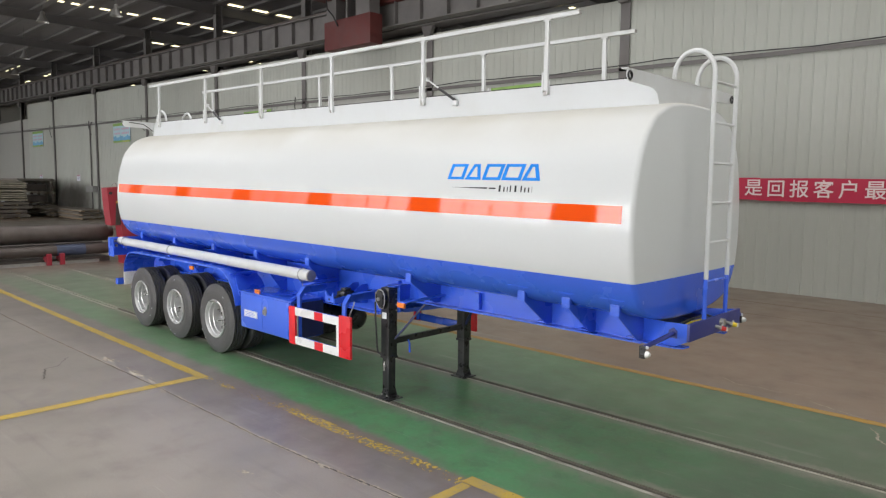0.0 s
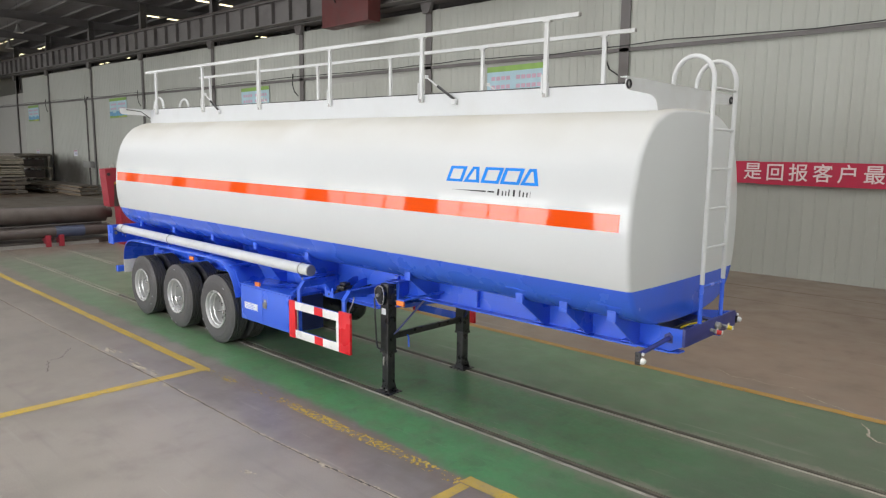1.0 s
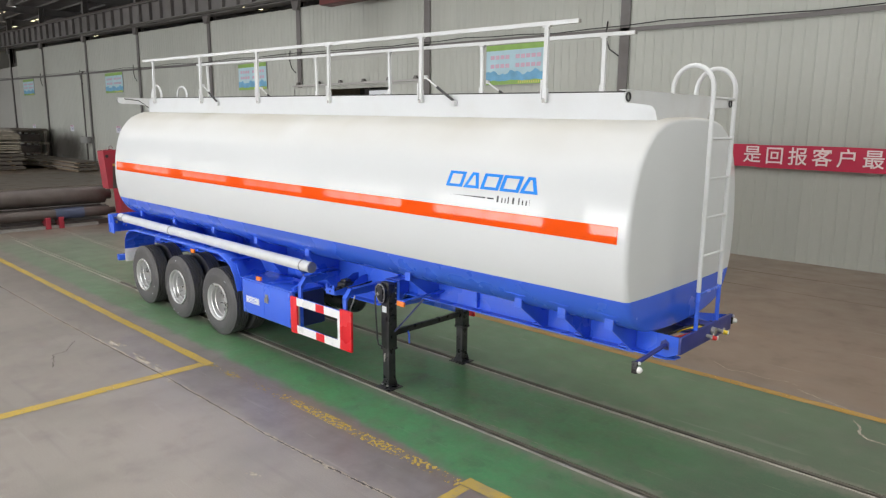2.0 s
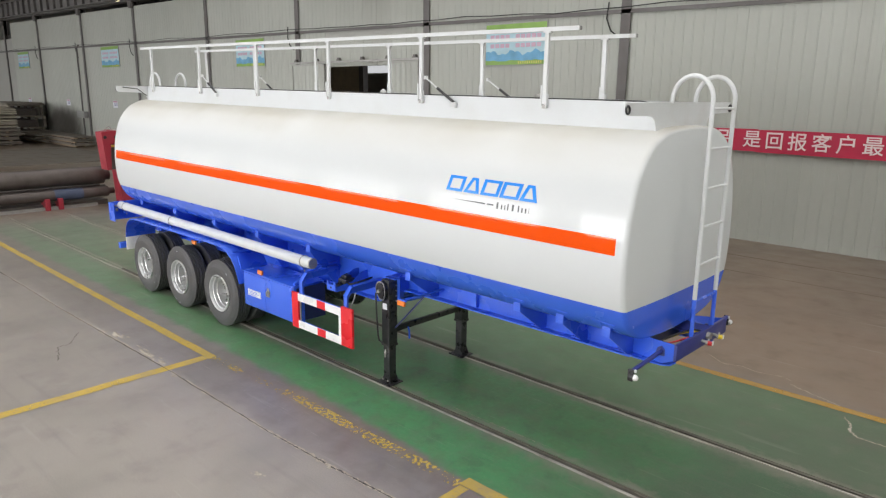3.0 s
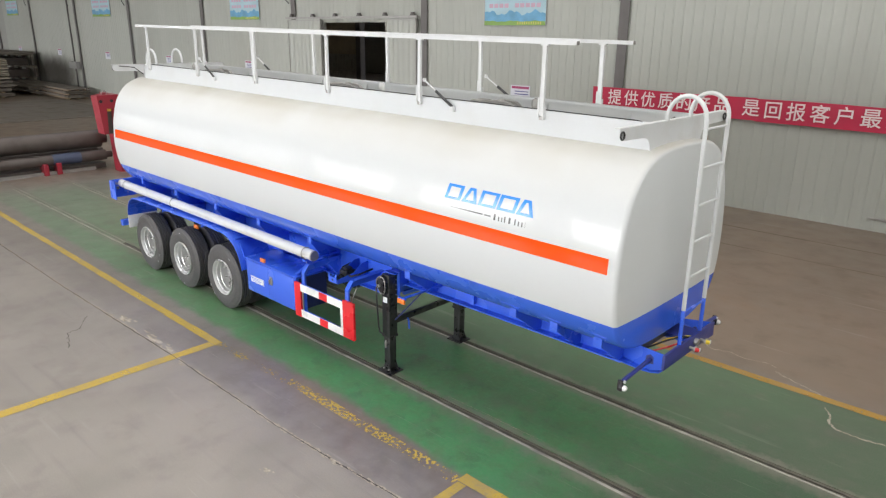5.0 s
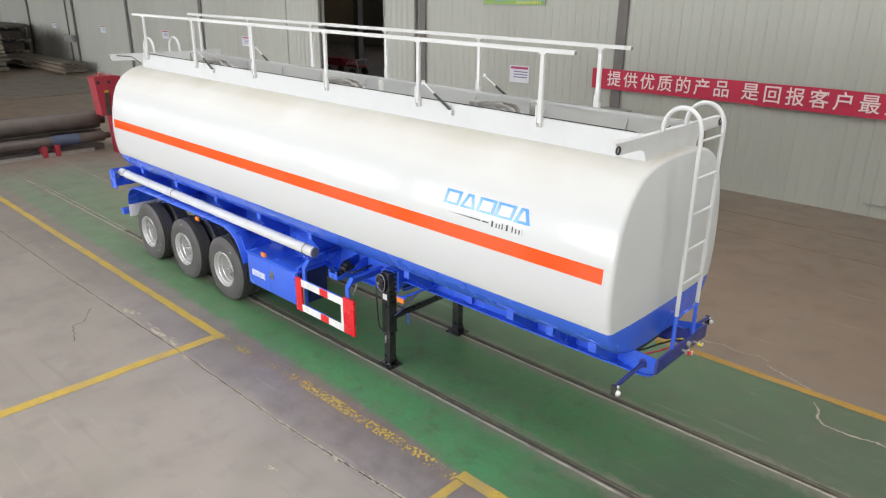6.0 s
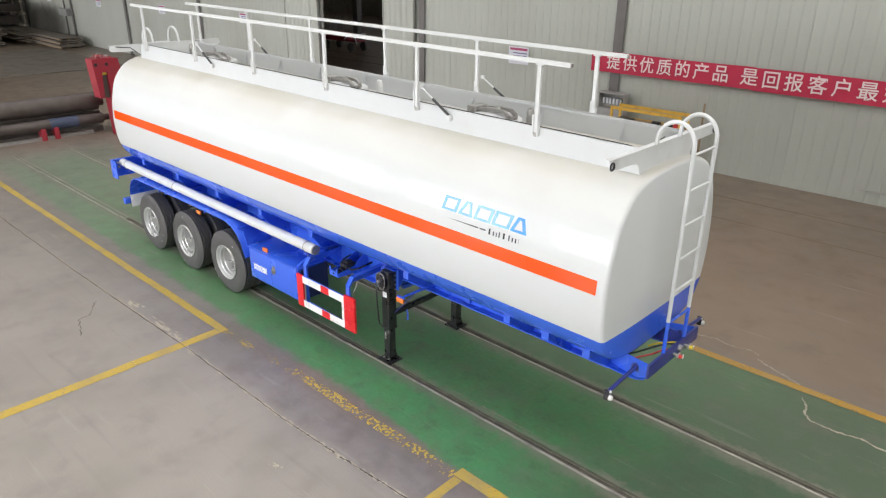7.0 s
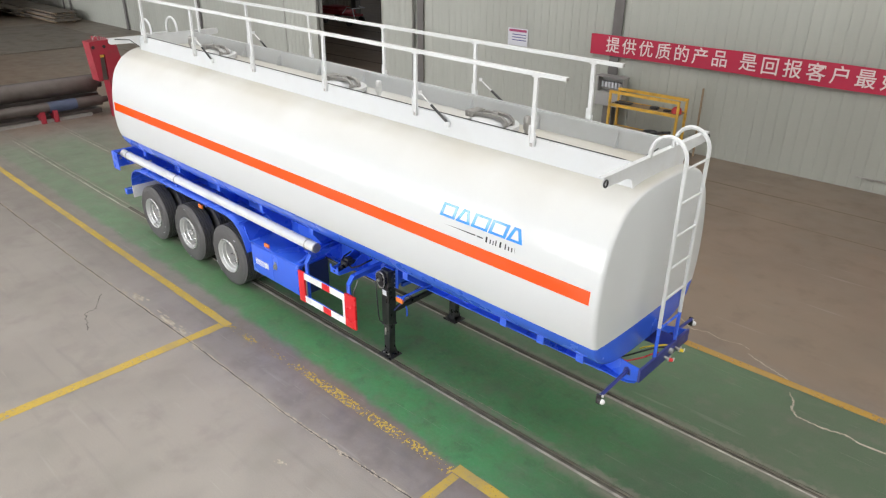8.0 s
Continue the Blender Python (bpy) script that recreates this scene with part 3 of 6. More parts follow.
crack([(2.6, 3.30), (2.92, 3.08), (3.10, 3.17), (3.38, 3.11), (3.69, 3.18), (3.80, 3.12)], 0.014, 7, CRACKL, jag=0.014, sub=6)
crack([(3.82, 3.0), (4.06, 2.89), (4.27, 2.81), (4.49, 2.73)], 0.021, 17, CRACKL, jag=0.012, sub=8)
crack([(4.60, 2.44), (4.70, 2.30), (4.75, 2.08), (4.84, 1.98), (5.04, 1.96), (5.28, 1.98), (5.42, 2.02), (5.58, 1.97), (6.5, 2.05), (7.4, 2.0)], 0.018, 27, CRACKL, jag=0.012, sub=7)
crack([(1.05, -0.67), (1.62, -0.655), (2.22, -0.66), (2.5, -0.645)], 0.004, 37, CRACKL, jag=0.004, sub=12)
crack([(-9.5, -4.4), (-8.0, -4.15), (-7.2, -4.3)], 0.006, 9, CRACK)


def chips(places, seed):
    """Spalled patches: jagged outlines with a few crumbs round each."""
    rng = random.Random(seed)
    bm = bmesh.new()
    for x, y, r, along in places:
        bits = [(x, y, r)] + [(x + rng.uniform(-1.6, 1.6) * r * along, y + rng.uniform(-0.8, 0.8) * r, r * rng.uniform(0.10, 0.4)) for _ in range(7)]
        for bx, by, br in bits:
            k = 15
            ring = []
            for i in range(k):
                q = br * rng.uniform(0.45, 1.15)
                ring.append(bm.verts.new((bx + along * q * math.cos(6.283 * i / k), by + 0.5 * q * math.sin(6.283 * i / k), 0.0035)))
            mid = bm.verts.new((bx, by, 0.0035 + 0.07 * br))
            for i in range(k):
                bm.faces.new((ring[i], ring[(i + 1) % k], mid))
    return solid("concrete_chips", bm, CRACKL, "tan chipped patches and crumbs of broken concrete", "chips", "stuff", smooth=0)


chips([(0.72, -3.14, 0.06, 1.0), (-4.35, -2.52, 0.13, 1.5), (-4.65, -2.60, 0.05, 1.5), (-3.25, -2.54, 0.12, 2.2), (-2.75, -2.52, 0.09, 1.6), (-2.2, -2.62, 0.05, 1.6), (1.1, -2.55, 0.06, 1.5), (3.2, -2.43, 0.05, 1.5)], 4)

# dark seams in the brown floor
for yy in (8.55, 10.15):
    sb = sheet(bmesh.new(), -30, 24, yy, yy + 0.045, 0.003, 0.6, 0.015, int(yy))
    solid("floor_seam", sb, SEAM, "dark seam in the brown floor", "seam", "structure", smooth=0)

# ---- partition wall with the sliding door opening ----
DOOR = (-18.15, -14.02, 4.80)
GIRT, WTOP = 6.06, 7.95
wall_north = solid("wall_north", boxes((WEST, DOOR[0], NORTH + 0.03, NORTH + 0.16, 0, WTOP), (DOOR[1], EAST, NORTH + 0.03, NORTH + 0.16, 0, WTOP),
                                        (DOOR[0], DOOR[1], NORTH + 0.03, NORTH + 0.16, DOOR[2], WTOP)),
                   BACKING, "pale ribbed steel cladding wall between the bays", "wall", "structure", smooth=0)
gb = bmesh.new()
for xa, xb in ((WEST, 0), (0, EAST)):
    box(gb, xa, xb, NORTH - 0.06, NORTH - 0.03, GIRT - 0.09, GIRT + 0.02)
for v in gb.verts:
    v.co.z *= 1 + 0.0023 * max(0.0, -v.co.x)
solid("girt", gb, COLUMN, "dark steel girt along the cladding wall", "beam", "structure", smooth=0)

COLS = [20.1, 12.05, 4.0, -4.05, -12.1, -20.2, -28.3, -37.2, -45.8, -55.0, -63.7, -72.0]


def rise(x):
    """The wall's courses climb a little towards the far end of the hall."""
    return 1 + 0.0023 * max(0.0, -x)


def climb(bm):
    for v in bm.verts:
        v.co.z *= rise(v.co.x)
    return bm


def h_column(bm, x, y, z0, z1, w=0.31, d=0.30, t=0.02):
    box(bm, x - w / 2, x + w / 2, y - d / 2, y - d / 2 + t, z0, z1)
    box(bm, x - w / 2, x + w / 2, y + d / 2 - t, y + d / 2, z0, z1)
    box(bm, x - t / 2, x + t / 2, y - d / 2 + t, y + d / 2 - t, z0, z1)


for i, cx in enumerate(COLS):
    c = thing("steel_column", (cx, NORTH + 0.09, 0), "grey-brown steel column in front of the cladding", "column", "columns along the cladding wall", "structure")
    b = bmesh.new()
    h_column(b, cx, NORTH + 0.09, 0, 8.3)
    part("shaft", climb(b), COLUMN, c)
    b = bmesh.new()
    prism(b, [(cx - 0.15, 7.9), (cx - 0.30, 8.28), (cx + 0.30, 8.28), (cx + 0.15, 7.9)], "y", NORTH - 0.22, NORTH - 0.06)
    part("bracket", climb(b), COLUMN, c)
    b = bmesh.new()
    h_column(b, cx, NORTH + 0.15, 8.3, ROOF, 0.3, 0.4)
    part("upper_shaft", b, GIRDER, c)
    part("base_plate", boxes((cx - 0.2, cx + 0.2, NORTH - 0.12, NORTH + 0.02, 0.0, 0.03)), COLUMN, c)

# crane runway girder with stiffeners
gy = 11.45
rg = thing("runway_girder", (0, gy, 8.3), "dark crane runway girder with vertical stiffeners on the columns", "girder", "", "structure")
part("web", climb(boxes(*[s for xa, xb in ((WEST, 0), (0, EAST)) for s in ((xa, xb, gy - 0.02, gy + 0.02, 8.34, 9.25), (xa, xb, gy - 0.2, gy + 0.2, 8.30, 8.34), (xa, xb, gy - 0.22, gy + 0.22, 9.25, 9.29))])), GIRDER, rg, smooth=0)
sb = bmesh.new()
x = WEST
while x < EAST:
    box(sb, x, x + 0.03, gy - 0.19, gy - 0.02, 8.34, 9.25)
    x += 1.35
tagged(part("stiffener", climb(sb), GIRDER, rg, smooth=0), kind="stuff")
part("crane_rail", climb(boxes((WEST, 0, gy - 0.04, gy + 0.04, 9.29, 9.42), (0, EAST, gy - 0.04, gy + 0.04, 9.29, 9.42))), ROLL, rg, smooth=0)
wb = bmesh.new()
box(wb, WEST, 0, gy + 0.3, gy + 0.9, 8.26, 8.30)
box(wb, 0, EAST, gy + 0.3, gy + 0.9, 8.26, 8.30)
part("walkway", climb(wb), GIRDER, rg, smooth=0)

# ---- roof ----
rb = bmesh.new()
box(rb, WEST, EAST, SOUTH - 0.3, FARY, ROOF + 0.14, ROOF + 0.3)
ceiling = solid("ceiling", rb, ROOFM, "dark steel roof sheets over the workshop", "ceiling", "structure", smooth=0)
raf = bmesh.new()
for cx in COLS:
    for y0, y1 in ((SOUTH, NORTH + 0.1), (NORTH + 0.2, FARY)):
        box(raf, cx - 0.14, cx + 0.14, y0, y1, ROOF - 0.52, ROOF - 0.49)
        box(raf, cx - 0.012, cx + 0.012, y0, y1, ROOF - 0.49, ROOF - 0.03)
        box(raf, cx - 0.14, cx + 0.14, y0, y1, ROOF - 0.03, ROOF)
solid("roof_beams", raf, PURLIN, "dark steel roof beams across the bays", "beams", "structure", smooth=0)
pur = bmesh.new()
yy = SOUTH + 0.6
while yy < FARY:
    box(pur, WEST, EAST, yy, yy + 0.35, ROOF, ROOF + 0.13)
    yy += 1.55
solid("purlins", pur, PURLIN, "dark roof purlins", "purlins", "structure", smooth=0)
sk = bmesh.new()
# rows of narrow sheets across the bays: x, first and last y
for sx, ya, yb in ((-14.8, 23.9, 26.2), (-21.8, 23.2, 26.0), (-28.1, 12.8, 18.0), (-34.3, 2.6, 18.8), (-41.4, 14.2, 18.4), (-48.4, 14.1, 18.0),
                   (-42.9, 22.6, 24.6), (-29.4, 23.6, 25.4), (-49.7, 21.6, 23.6), (-7.7, -16.0, 10.0), (-0.8, -16.0, 10.0), (6.0, -16.0, 10.0), (12.9, -16.0, 10.0)):
    yy = ya
    while yy < yb:
        box(sk, sx - 0.12, sx + 0.12, yy, yy + 1.08, ROOF + 0.10, ROOF + 0.135)
        yy += 1.47
# dotted rows far down the hall
for xa, xb, yy in ((-71.5, -61.5, 14.3), (-65.5, -60.0, 11.0), (-77.5, -75.0, 14.7), (-71.5, -63.0, 22.1)):
    xx = xa
    while xx < xb:
        box(sk, xx, xx + 0.9, yy - 0.12, yy + 0.12, ROOF + 0.10, ROOF + 0.135)
        xx += 1.7
# glowing sheets added in the unseen part of the roof to brighten the hall
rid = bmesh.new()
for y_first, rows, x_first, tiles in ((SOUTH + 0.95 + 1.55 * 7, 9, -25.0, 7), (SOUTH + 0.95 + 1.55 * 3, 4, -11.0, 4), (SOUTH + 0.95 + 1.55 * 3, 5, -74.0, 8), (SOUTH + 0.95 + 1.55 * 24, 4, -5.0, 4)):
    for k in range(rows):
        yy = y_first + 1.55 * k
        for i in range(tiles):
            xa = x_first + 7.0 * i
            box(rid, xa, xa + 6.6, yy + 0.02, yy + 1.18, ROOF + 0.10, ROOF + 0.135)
solid("added_roof_glow", rid, ROOFGLOW, "broad glowing roof sheets out of view, added for overhead light", "skylight", "structure", smooth=0)
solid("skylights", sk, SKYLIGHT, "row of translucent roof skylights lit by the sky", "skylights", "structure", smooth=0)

# ---- outer walls ----
solid("wall_west", boxes((WEST - 0.2, WEST, SOUTH - 0.3, FARY, 0, ROOF + 0.2)), BACKING, "pale steel end wall", "wall", "structure", smooth=0)
# the east wall is unseen, made pale to bounce light onto the tank front
solid("wall_east", boxes((EAST, EAST + 0.2, SOUTH - 0.3, FARY, 0, ROOF + 0.2)), PANEL, "pale steel end wall", "wall", "structure", smooth=0)
# glowing panels added out of view to brighten the tank's front head
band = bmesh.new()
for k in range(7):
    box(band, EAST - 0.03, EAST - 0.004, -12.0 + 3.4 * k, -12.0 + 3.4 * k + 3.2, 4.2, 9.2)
solid("window_east", band, ENDLIGHT, "unseen glowing panels on the end wall, added to light the tank front", "window", "structure", smooth=0)
solid("wall_far", boxes((WEST, EAST, FARY, FARY + 0.2, 0, ROOF + 0.2)), BACKING, "pale steel wall of the next bay", "wall", "structure", smooth=0)
ws = bmesh.new()
box(ws, WEST, EAST, SOUTH - 0.2, SOUTH, 0, WIN_Z0)
box(ws, WEST, EAST, SOUTH - 0.2, SOUTH, WIN_Z1, ROOF + 0.2)
edges_x = [EAST] + [v for w in WIN_X for v in (w + WIN_W / 2, w - WIN_W / 2)] + [WEST]
for hi, lo in zip(edges_x[0::2], edges_x[1::2]):
    if hi > lo:
        box(ws, max(lo, WEST), hi, SOUTH - 0.2, SOUTH, WIN_Z0, WIN_Z1)
solid("wall_south", ws, PANEL, "pale steel wall with long windows", "wall", "structure", smooth=0)
for i, wx in enumerate(WIN_X):
    if wx - WIN_W / 2 < WEST:
        continue
    w = thing("window_%d" % (i + 1), (wx, SOUTH, WIN_Z0), "large steel-framed window with bright daylight outside", "window", "windows of the south wall", "structure")
    f = bmesh.new()
    for k in range(5):
        xx = wx - WIN_W / 2 + k * (WIN_W - 0.06) / 4
        box(f, xx, xx + 0.06, SOUTH - 0.14, SOUTH - 0.07, WIN_Z0, WIN_Z1)
    for zz in (WIN_Z0, 3.0, 4.25, 5.5, WIN_Z1 - 0.06):
        box(f, wx - WIN_W / 2, wx + WIN_W / 2, SOUTH - 0.135, SOUTH - 0.075, zz, zz + 0.06)
    part("window_frame", f, COLUMN, w, smooth=0)
bd = boxes((WEST, EAST, SOUTH - 1.3, SOUTH - 1.25, 0, 9))
solid("backdrop", bd, OUTSIDE, "bright overcast daylight outside the windows", "backdrop", "structure", smooth=0)

# ---- tank semi-trailer ----
def lean(bm):
    """The trailer stands a little nose-down and its upper edges run up to the rear."""
    for v in bm.verts:
        v.co.z += 0.0037 * v.co.z * (3.4 - v.co.x)
    return bm


trailer = thing("tank_trailer", (0, 0, 0), "white tank semi-trailer with blue chassis standing on black landing legs", "tank trailer")
X0, X1 = -7.38, 3.52
KEY = [(0.0, 3.455), (0.32, 3.446), (0.535, 3.42), (0.69, 3.37), (0.85, 3.275), (1.02, 3.06), (1.12, 2.76), (1.165, 2.44), (1.165, 2.14), (1.115, 1.87),
       (0.98, 1.655), (0.76, 1.535), (0.42, 1.478), (0.0, 1.465)]


def catmull(keys, n):
    out = []
    ext = [(-keys[1][0], keys[1][1])] + list(keys) + [(-keys[-2][0], keys[-2][1])]
    for i in range(1, len(ext) - 2):
        p0, p1, p2, p3 = [Vector(p) for p in ext[i - 1:i + 3]]
        for k in range(n):
            t = k / n
            out.append(0.5 * (2 * p1 + (p2 - p0) * t + (2 * p0 - 5 * p1 + 4 * p2 - p3) * t * t + (3 * p1 - p0 - 3 * p2 + p3) * t ** 3))
    out.append(Vector(keys[-1]))
    return out


HALF = catmull(KEY, 5)
SECTION = [(-p.x, p.y) for p in HALF] + [(p.x, p.y) for p in HALF[-2:0:-1]]
BELT = 1.87                                       # where white meets blue


def side_y(z):
    """Half width of the tank at a height."""
    for a, b in zip(HALF, HALF[1:]):
        if b.y <= z <= a.y:
            f = (a.y - z) / max(1e-6, a.y - b.y)
            return a.x + (b.x - a.x) * f
    return 1.0


def tank_shell():
    bm = bmesh.new()
    cz = 2.45
    rings = []
    stations = []
    for k in range(7):                            # rounded rim of the front head
        a = math.pi / 2 * k / 6
        stations.append((X1 - 0.05 + 0.05 * math.sin(a), 1 - 0.04 * (1 - math.cos(a))))
    front = [(x, s) for x, s in stations][::-1]
    rear = [(X0 + (X1 - x) * 2.2, 1 - (1 - s) * 2) for x, s in stations]
    mid = [(X1 - 0.07 - (X1 - X0 - 0.3) * k / 24, 1.0) for k in range(1, 24)]
    allst = front + mid + rear
    dish = [(X1 + 0.045 * (1 - (1 - q) ** 2), (1 - q) * 0.96) for q in (0.15, 0.35, 0.55, 0.75, 0.9)]
    dishr = [(X0 - 0.12 * (1 - (1 - q) ** 2), (1 - q) * 0.92) for q in (0.15, 0.35, 0.55, 0.75, 0.9)]
    for x, s in dish[::-1] + allst + dishr:
        rings.append([bm.verts.new((x, y * s, cz + (z - cz) * s)) for y, z in SECTION])
    n = len(SECTION)
    for ra, rb in zip(rings, rings[1:]):
        for k in range(n):
            bm.faces.new((ra[k], ra[(k + 1) % n], rb[(k + 1) % n], rb[k]))
    bm.faces.new(rings[0])
    bm.faces.new(rings[-1])
    # the colour line is level: cut there, then paint what lies below it
    bmesh.ops.bisect_plane(bm, geom=bm.verts[:] + bm.edges[:] + bm.faces[:], plane_co=(0, 0, BELT), plane_no=(0, 0, 1))
    for f in bm.faces:
        f.material_index = 1 if f.calc_center_median().z < BELT else 0
    return lean(bm)


shell = part("tank", tank_shell(), [WHITE, BLUE], trailer, "glossy white tank with a blue painted belly", smooth=50)


def on_side(bm, x0, x1, z0, z1, off=0.003, rows=4, cols=1, slant=0.0, side=-1):
    """A film laid on the tank's side."""
    grid = [[bm.verts.new((x0 + (x1 - x0) * i / cols + slant * (z0 + (z1 - z0) * j / rows - z0), side * (side_y(z0 + (z1 - z0) * j / rows) + off),
                           z0 + (z1 - z0) * j / rows)) for i in range(cols + 1)] for j in range(rows + 1)]
    for j in range(rows):
        for i in range(cols):
            bm.faces.new((grid[j][i], grid[j][i + 1], grid[j + 1][i + 1], grid[j + 1][i]))
    return bm


for s in (-1, 1):
    st = part("stripe", lean(on_side(bmesh.new(), X0 + 0.16, 3.415, 2.375, 2.525, cols=40, side=s)), ORANGE, shell, "orange reflective stripe along the tank")
# brand mark as plain slanted blocks, and bars for the small print under it
def hollow_block(x0, x1, lean_left, lean_right, z0=2.722, z1=2.878, t=0.034):
    """A hollow four-sided block on the tank's side; its two sides lean by so many metres over its height."""
    bm = bmesh.new()
    h = z1 - z0

    def quad(a0, a1, b0, b1, za, zb):
        rows = 4
        grid = []
        for j in range(rows + 1):
            f = j / rows
            z = za + (zb - za) * f
            grid.append([bm.verts.new((a0 + (b0 - a0) * f, -(side_y(z) + 0.003), z)), bm.verts.new((a1 + (b1 - a1) * f, -(side_y(z) + 0.003), z))])
        for p, q in zip(grid, grid[1:]):
            bm.faces.new((p[0], p[1], q[1], q[0]))

    def edge(x, lean_by, z):
        return x + lean_by * (z - z0) / h
    lo, hi = z0 + 0.8 * t, z1 - 0.8 * t
    quad(edge(x0, lean_left, z0), edge(x1, lean_right, z0), edge(x0, lean_left, lo), edge(x1, lean_right, lo), z0, lo)
    quad(edge(x0, lean_left, hi), edge(x1, lean_right, hi), edge(x0, lean_left, z1), edge(x1, lean_right, z1), hi, z1)
    quad(edge(x0, lean_left, lo), edge(x0, lean_left, lo) + 1.25 * t, edge(x0, lean_left, hi), edge(x0, lean_left, hi) + 1.25 * t, lo, hi)
    quad(edge(x1, lean_right, lo) - 1.25 * t, edge(x1, lean_right, lo), edge(x1, lean_right, hi) - 1.25 * t, edge(x1, lean_right, hi), lo, hi)
    return bm


for x0, x1, la, lb in ((1.375, 1.60, 0.04, 0.04), (1.615, 1.828, 0.10, -0.03), (1.842, 2.075, 0.04, 0.04), (2.09, 2.325, 0.04, 0.04), (2.335, 2.55, 0.08, -0.05)):
    part("brand_block", lean(hollow_block(x0, x1, la, lb)), LOGO, shell, "bright blue brand mark block")
bm = bmesh.new()
for k in range(12):
    a, b = 1.459 + 0.039 * k, 1.459 + 0.039 * (k + 1)
    on_side(bm, a, b + 0.0005, 2.642 - 0.0006 * k, 2.642 + 0.0006 * k + 0.001, rows=1)
on_side(bm, 1.95, 2.036, 2.635, 2.649, rows=1)
part("underline", lean(bm), INK, shell, "thin black tapering underline")
for a, w, h in ((2.07, 0.05, 0.062), (2.128, 0.036, 0.046), (2.17, 0.03, 0.046), (2.206, 0.034, 0.062), (2.262, 0.05, 0.062), (2.334, 0.036, 0.062), (2.378, 0.036, 0.046),
                (2.421, 0.036, 0.046), (2.464, 0.014, 0.058)):
    bm = bmesh.new()
    on_side(bm, a + 0.004, a + 0.55 * w, 2.612, 2.612 + h, rows=2)
    part("small_print", lean(bm), INK, shell, "small black bar of print")


# walkway trough on the top
GY = 0.531
for s in (-1, 1):
    bm = bmesh.new()
    prism(bm, [(-7.05, 3.40), (-7.05, 3.62), (-7.0, 3.665), (3.384, 3.665), (3.384, 3.40)], "y", s * GY - 0.004, s * GY + 0.004)
    box(bm, -7.0, 3.38, min(s * GY, s * (GY - 0.035)), max(s * GY, s * (GY - 0.035)), 3.662, 3.668)
    box(bm, -7.0, 3.38, min(s * (GY - 0.035), s * (GY - 0.030)), max(s * (GY - 0.035), s * (GY - 0.030)), 3.640, 3.668)
    for k in range(9):
        xx = -6.2 + 1.1 * k
        prism(bm, [(s * (GY - 0.005), 3.40), (s * (GY - 0.005), 3.62), (s * (GY - 0.10), 3.43)], "x", xx, xx + 0.005)
    part("trough_side", lean(bm), PLATEW, trailer, "white folded steel side of the roof walkway")
for fx, back in ((3.385, 1), (-7.06, -1)):
    bm = bmesh.new()
    half = [(0.543, 3.38), (0.548, 3.45), (0.575, 3.51), (0.63, 3.542), (0.72, 3.553), (1.06, 3.560), (1.10, 3.572), (1.122, 3.60), (1.122, 3.635), (1.105, 3.657), (0.6, 3.665)]
    outline = [(-y, z) for y, z in half] + half[::-1]
    prism(bm, outline, "x", fx, fx + 0.008)
    box(bm, fx - 0.05, fx + 0.008, -1.12, 1.12, 3.66, 3.668)
    p = part("trough_end", lean(bm), WHITE2, trailer, "white cross plate with a slim arm at each end")
    for s in (-1, 1):
        r = bmesh.new()
        tube(r, [(fx + 0.004 + 0.012 * back, s * 1.085 + 0.033 * math.cos(a), 3.608 + 0.033 * math.sin(a)) for a in [6.2832 * k / 20 for k in range(20)]], 0.0085, 8, closed=True)
        part("eye", lean(r), BLACK, p, "dark ring in the end of the arm")

# handrails that fold down onto the walkway
POSTS = (-6.75, -4.93, -3.14, -1.36, 0.41, 2.18)
for s in (-1, 1):
    rail = part("handrail", lean(bar(bmesh.new(), (-7.15, s * 0.545, 4.335), (2.55, s * 0.545, 4.335), 0.05, 0.04)), WHITE2, trailer, "white square-tube folding handrail")
    part("end_cap", lean(boxes((2.55, 2.556, s * 0.545 - 0.022, s * 0.545 + 0.022, 4.318, 4.352))), GALV, rail, "grey plastic end cap")
    for i, px in enumerate(POSTS):
        if s > 0 and i == 1:
            px -= 0.05
        bm = bmesh.new()
        bar(bm, (px, s * 0.555, 3.62), (px, s * 0.545, 4.315), 0.045, 0.03)
        box(bm, px - 0.045, px + 0.045, s * 0.545 - 0.02, s * 0.545 + 0.02, 4.30, 4.318)
        part("post", lean(bm), WHITE2, rail)
        bm = bmesh.new()
        box(bm, px - 0.04, px - 0.022, s * 0.558 - 0.02, s * 0.558 + 0.02, 3.60, 3.80)
        box(bm, px + 0.022, px + 0.034, s * 0.558 - 0.02, s * 0.558 + 0.02, 3.58, 3.72)
        part("hinge_bracket", lean(bm), WHITE2, rail)
        tb = bmesh.new()
        box(tb, px - 0.02, px + 0.02, s * 0.565 - 0.008, s * 0.565 + 0.008, 3.575, 3.61)
        part("stop", lean(tb), GALV, rail, "grey steel stop")
    for px in (-4.83, 0.50):
        bm = bmesh.new()
        tube(bm, [(px, s * 0.56, 3.86), (px + 0.19, s * 0.565, 3.75)], 0.009, 8)
        box(bm, px - 0.012, px + 0.012, s * 0.56 - 0.02, s * 0.56 + 0.02, 3.845, 3.885)
        part("strut_rod", lean(bm), WHITE2, rail)
        bm = bmesh.new()
        tube(bm, [(px + 0.19, s * 0.565, 3.75), (px + 0.45, s * 0.57, 3.60)], 0.016, 10)
        part("gas_strut", lean(bm), BLACK, rail, "black gas strut")
        part("strut_bracket", lean(boxes((px + 0.42, px + 0.48, s * 0.565 - 0.022, s * 0.565 + 0.022, 3.54, 3.60), bevel=0.006)), WHITE2, rail)

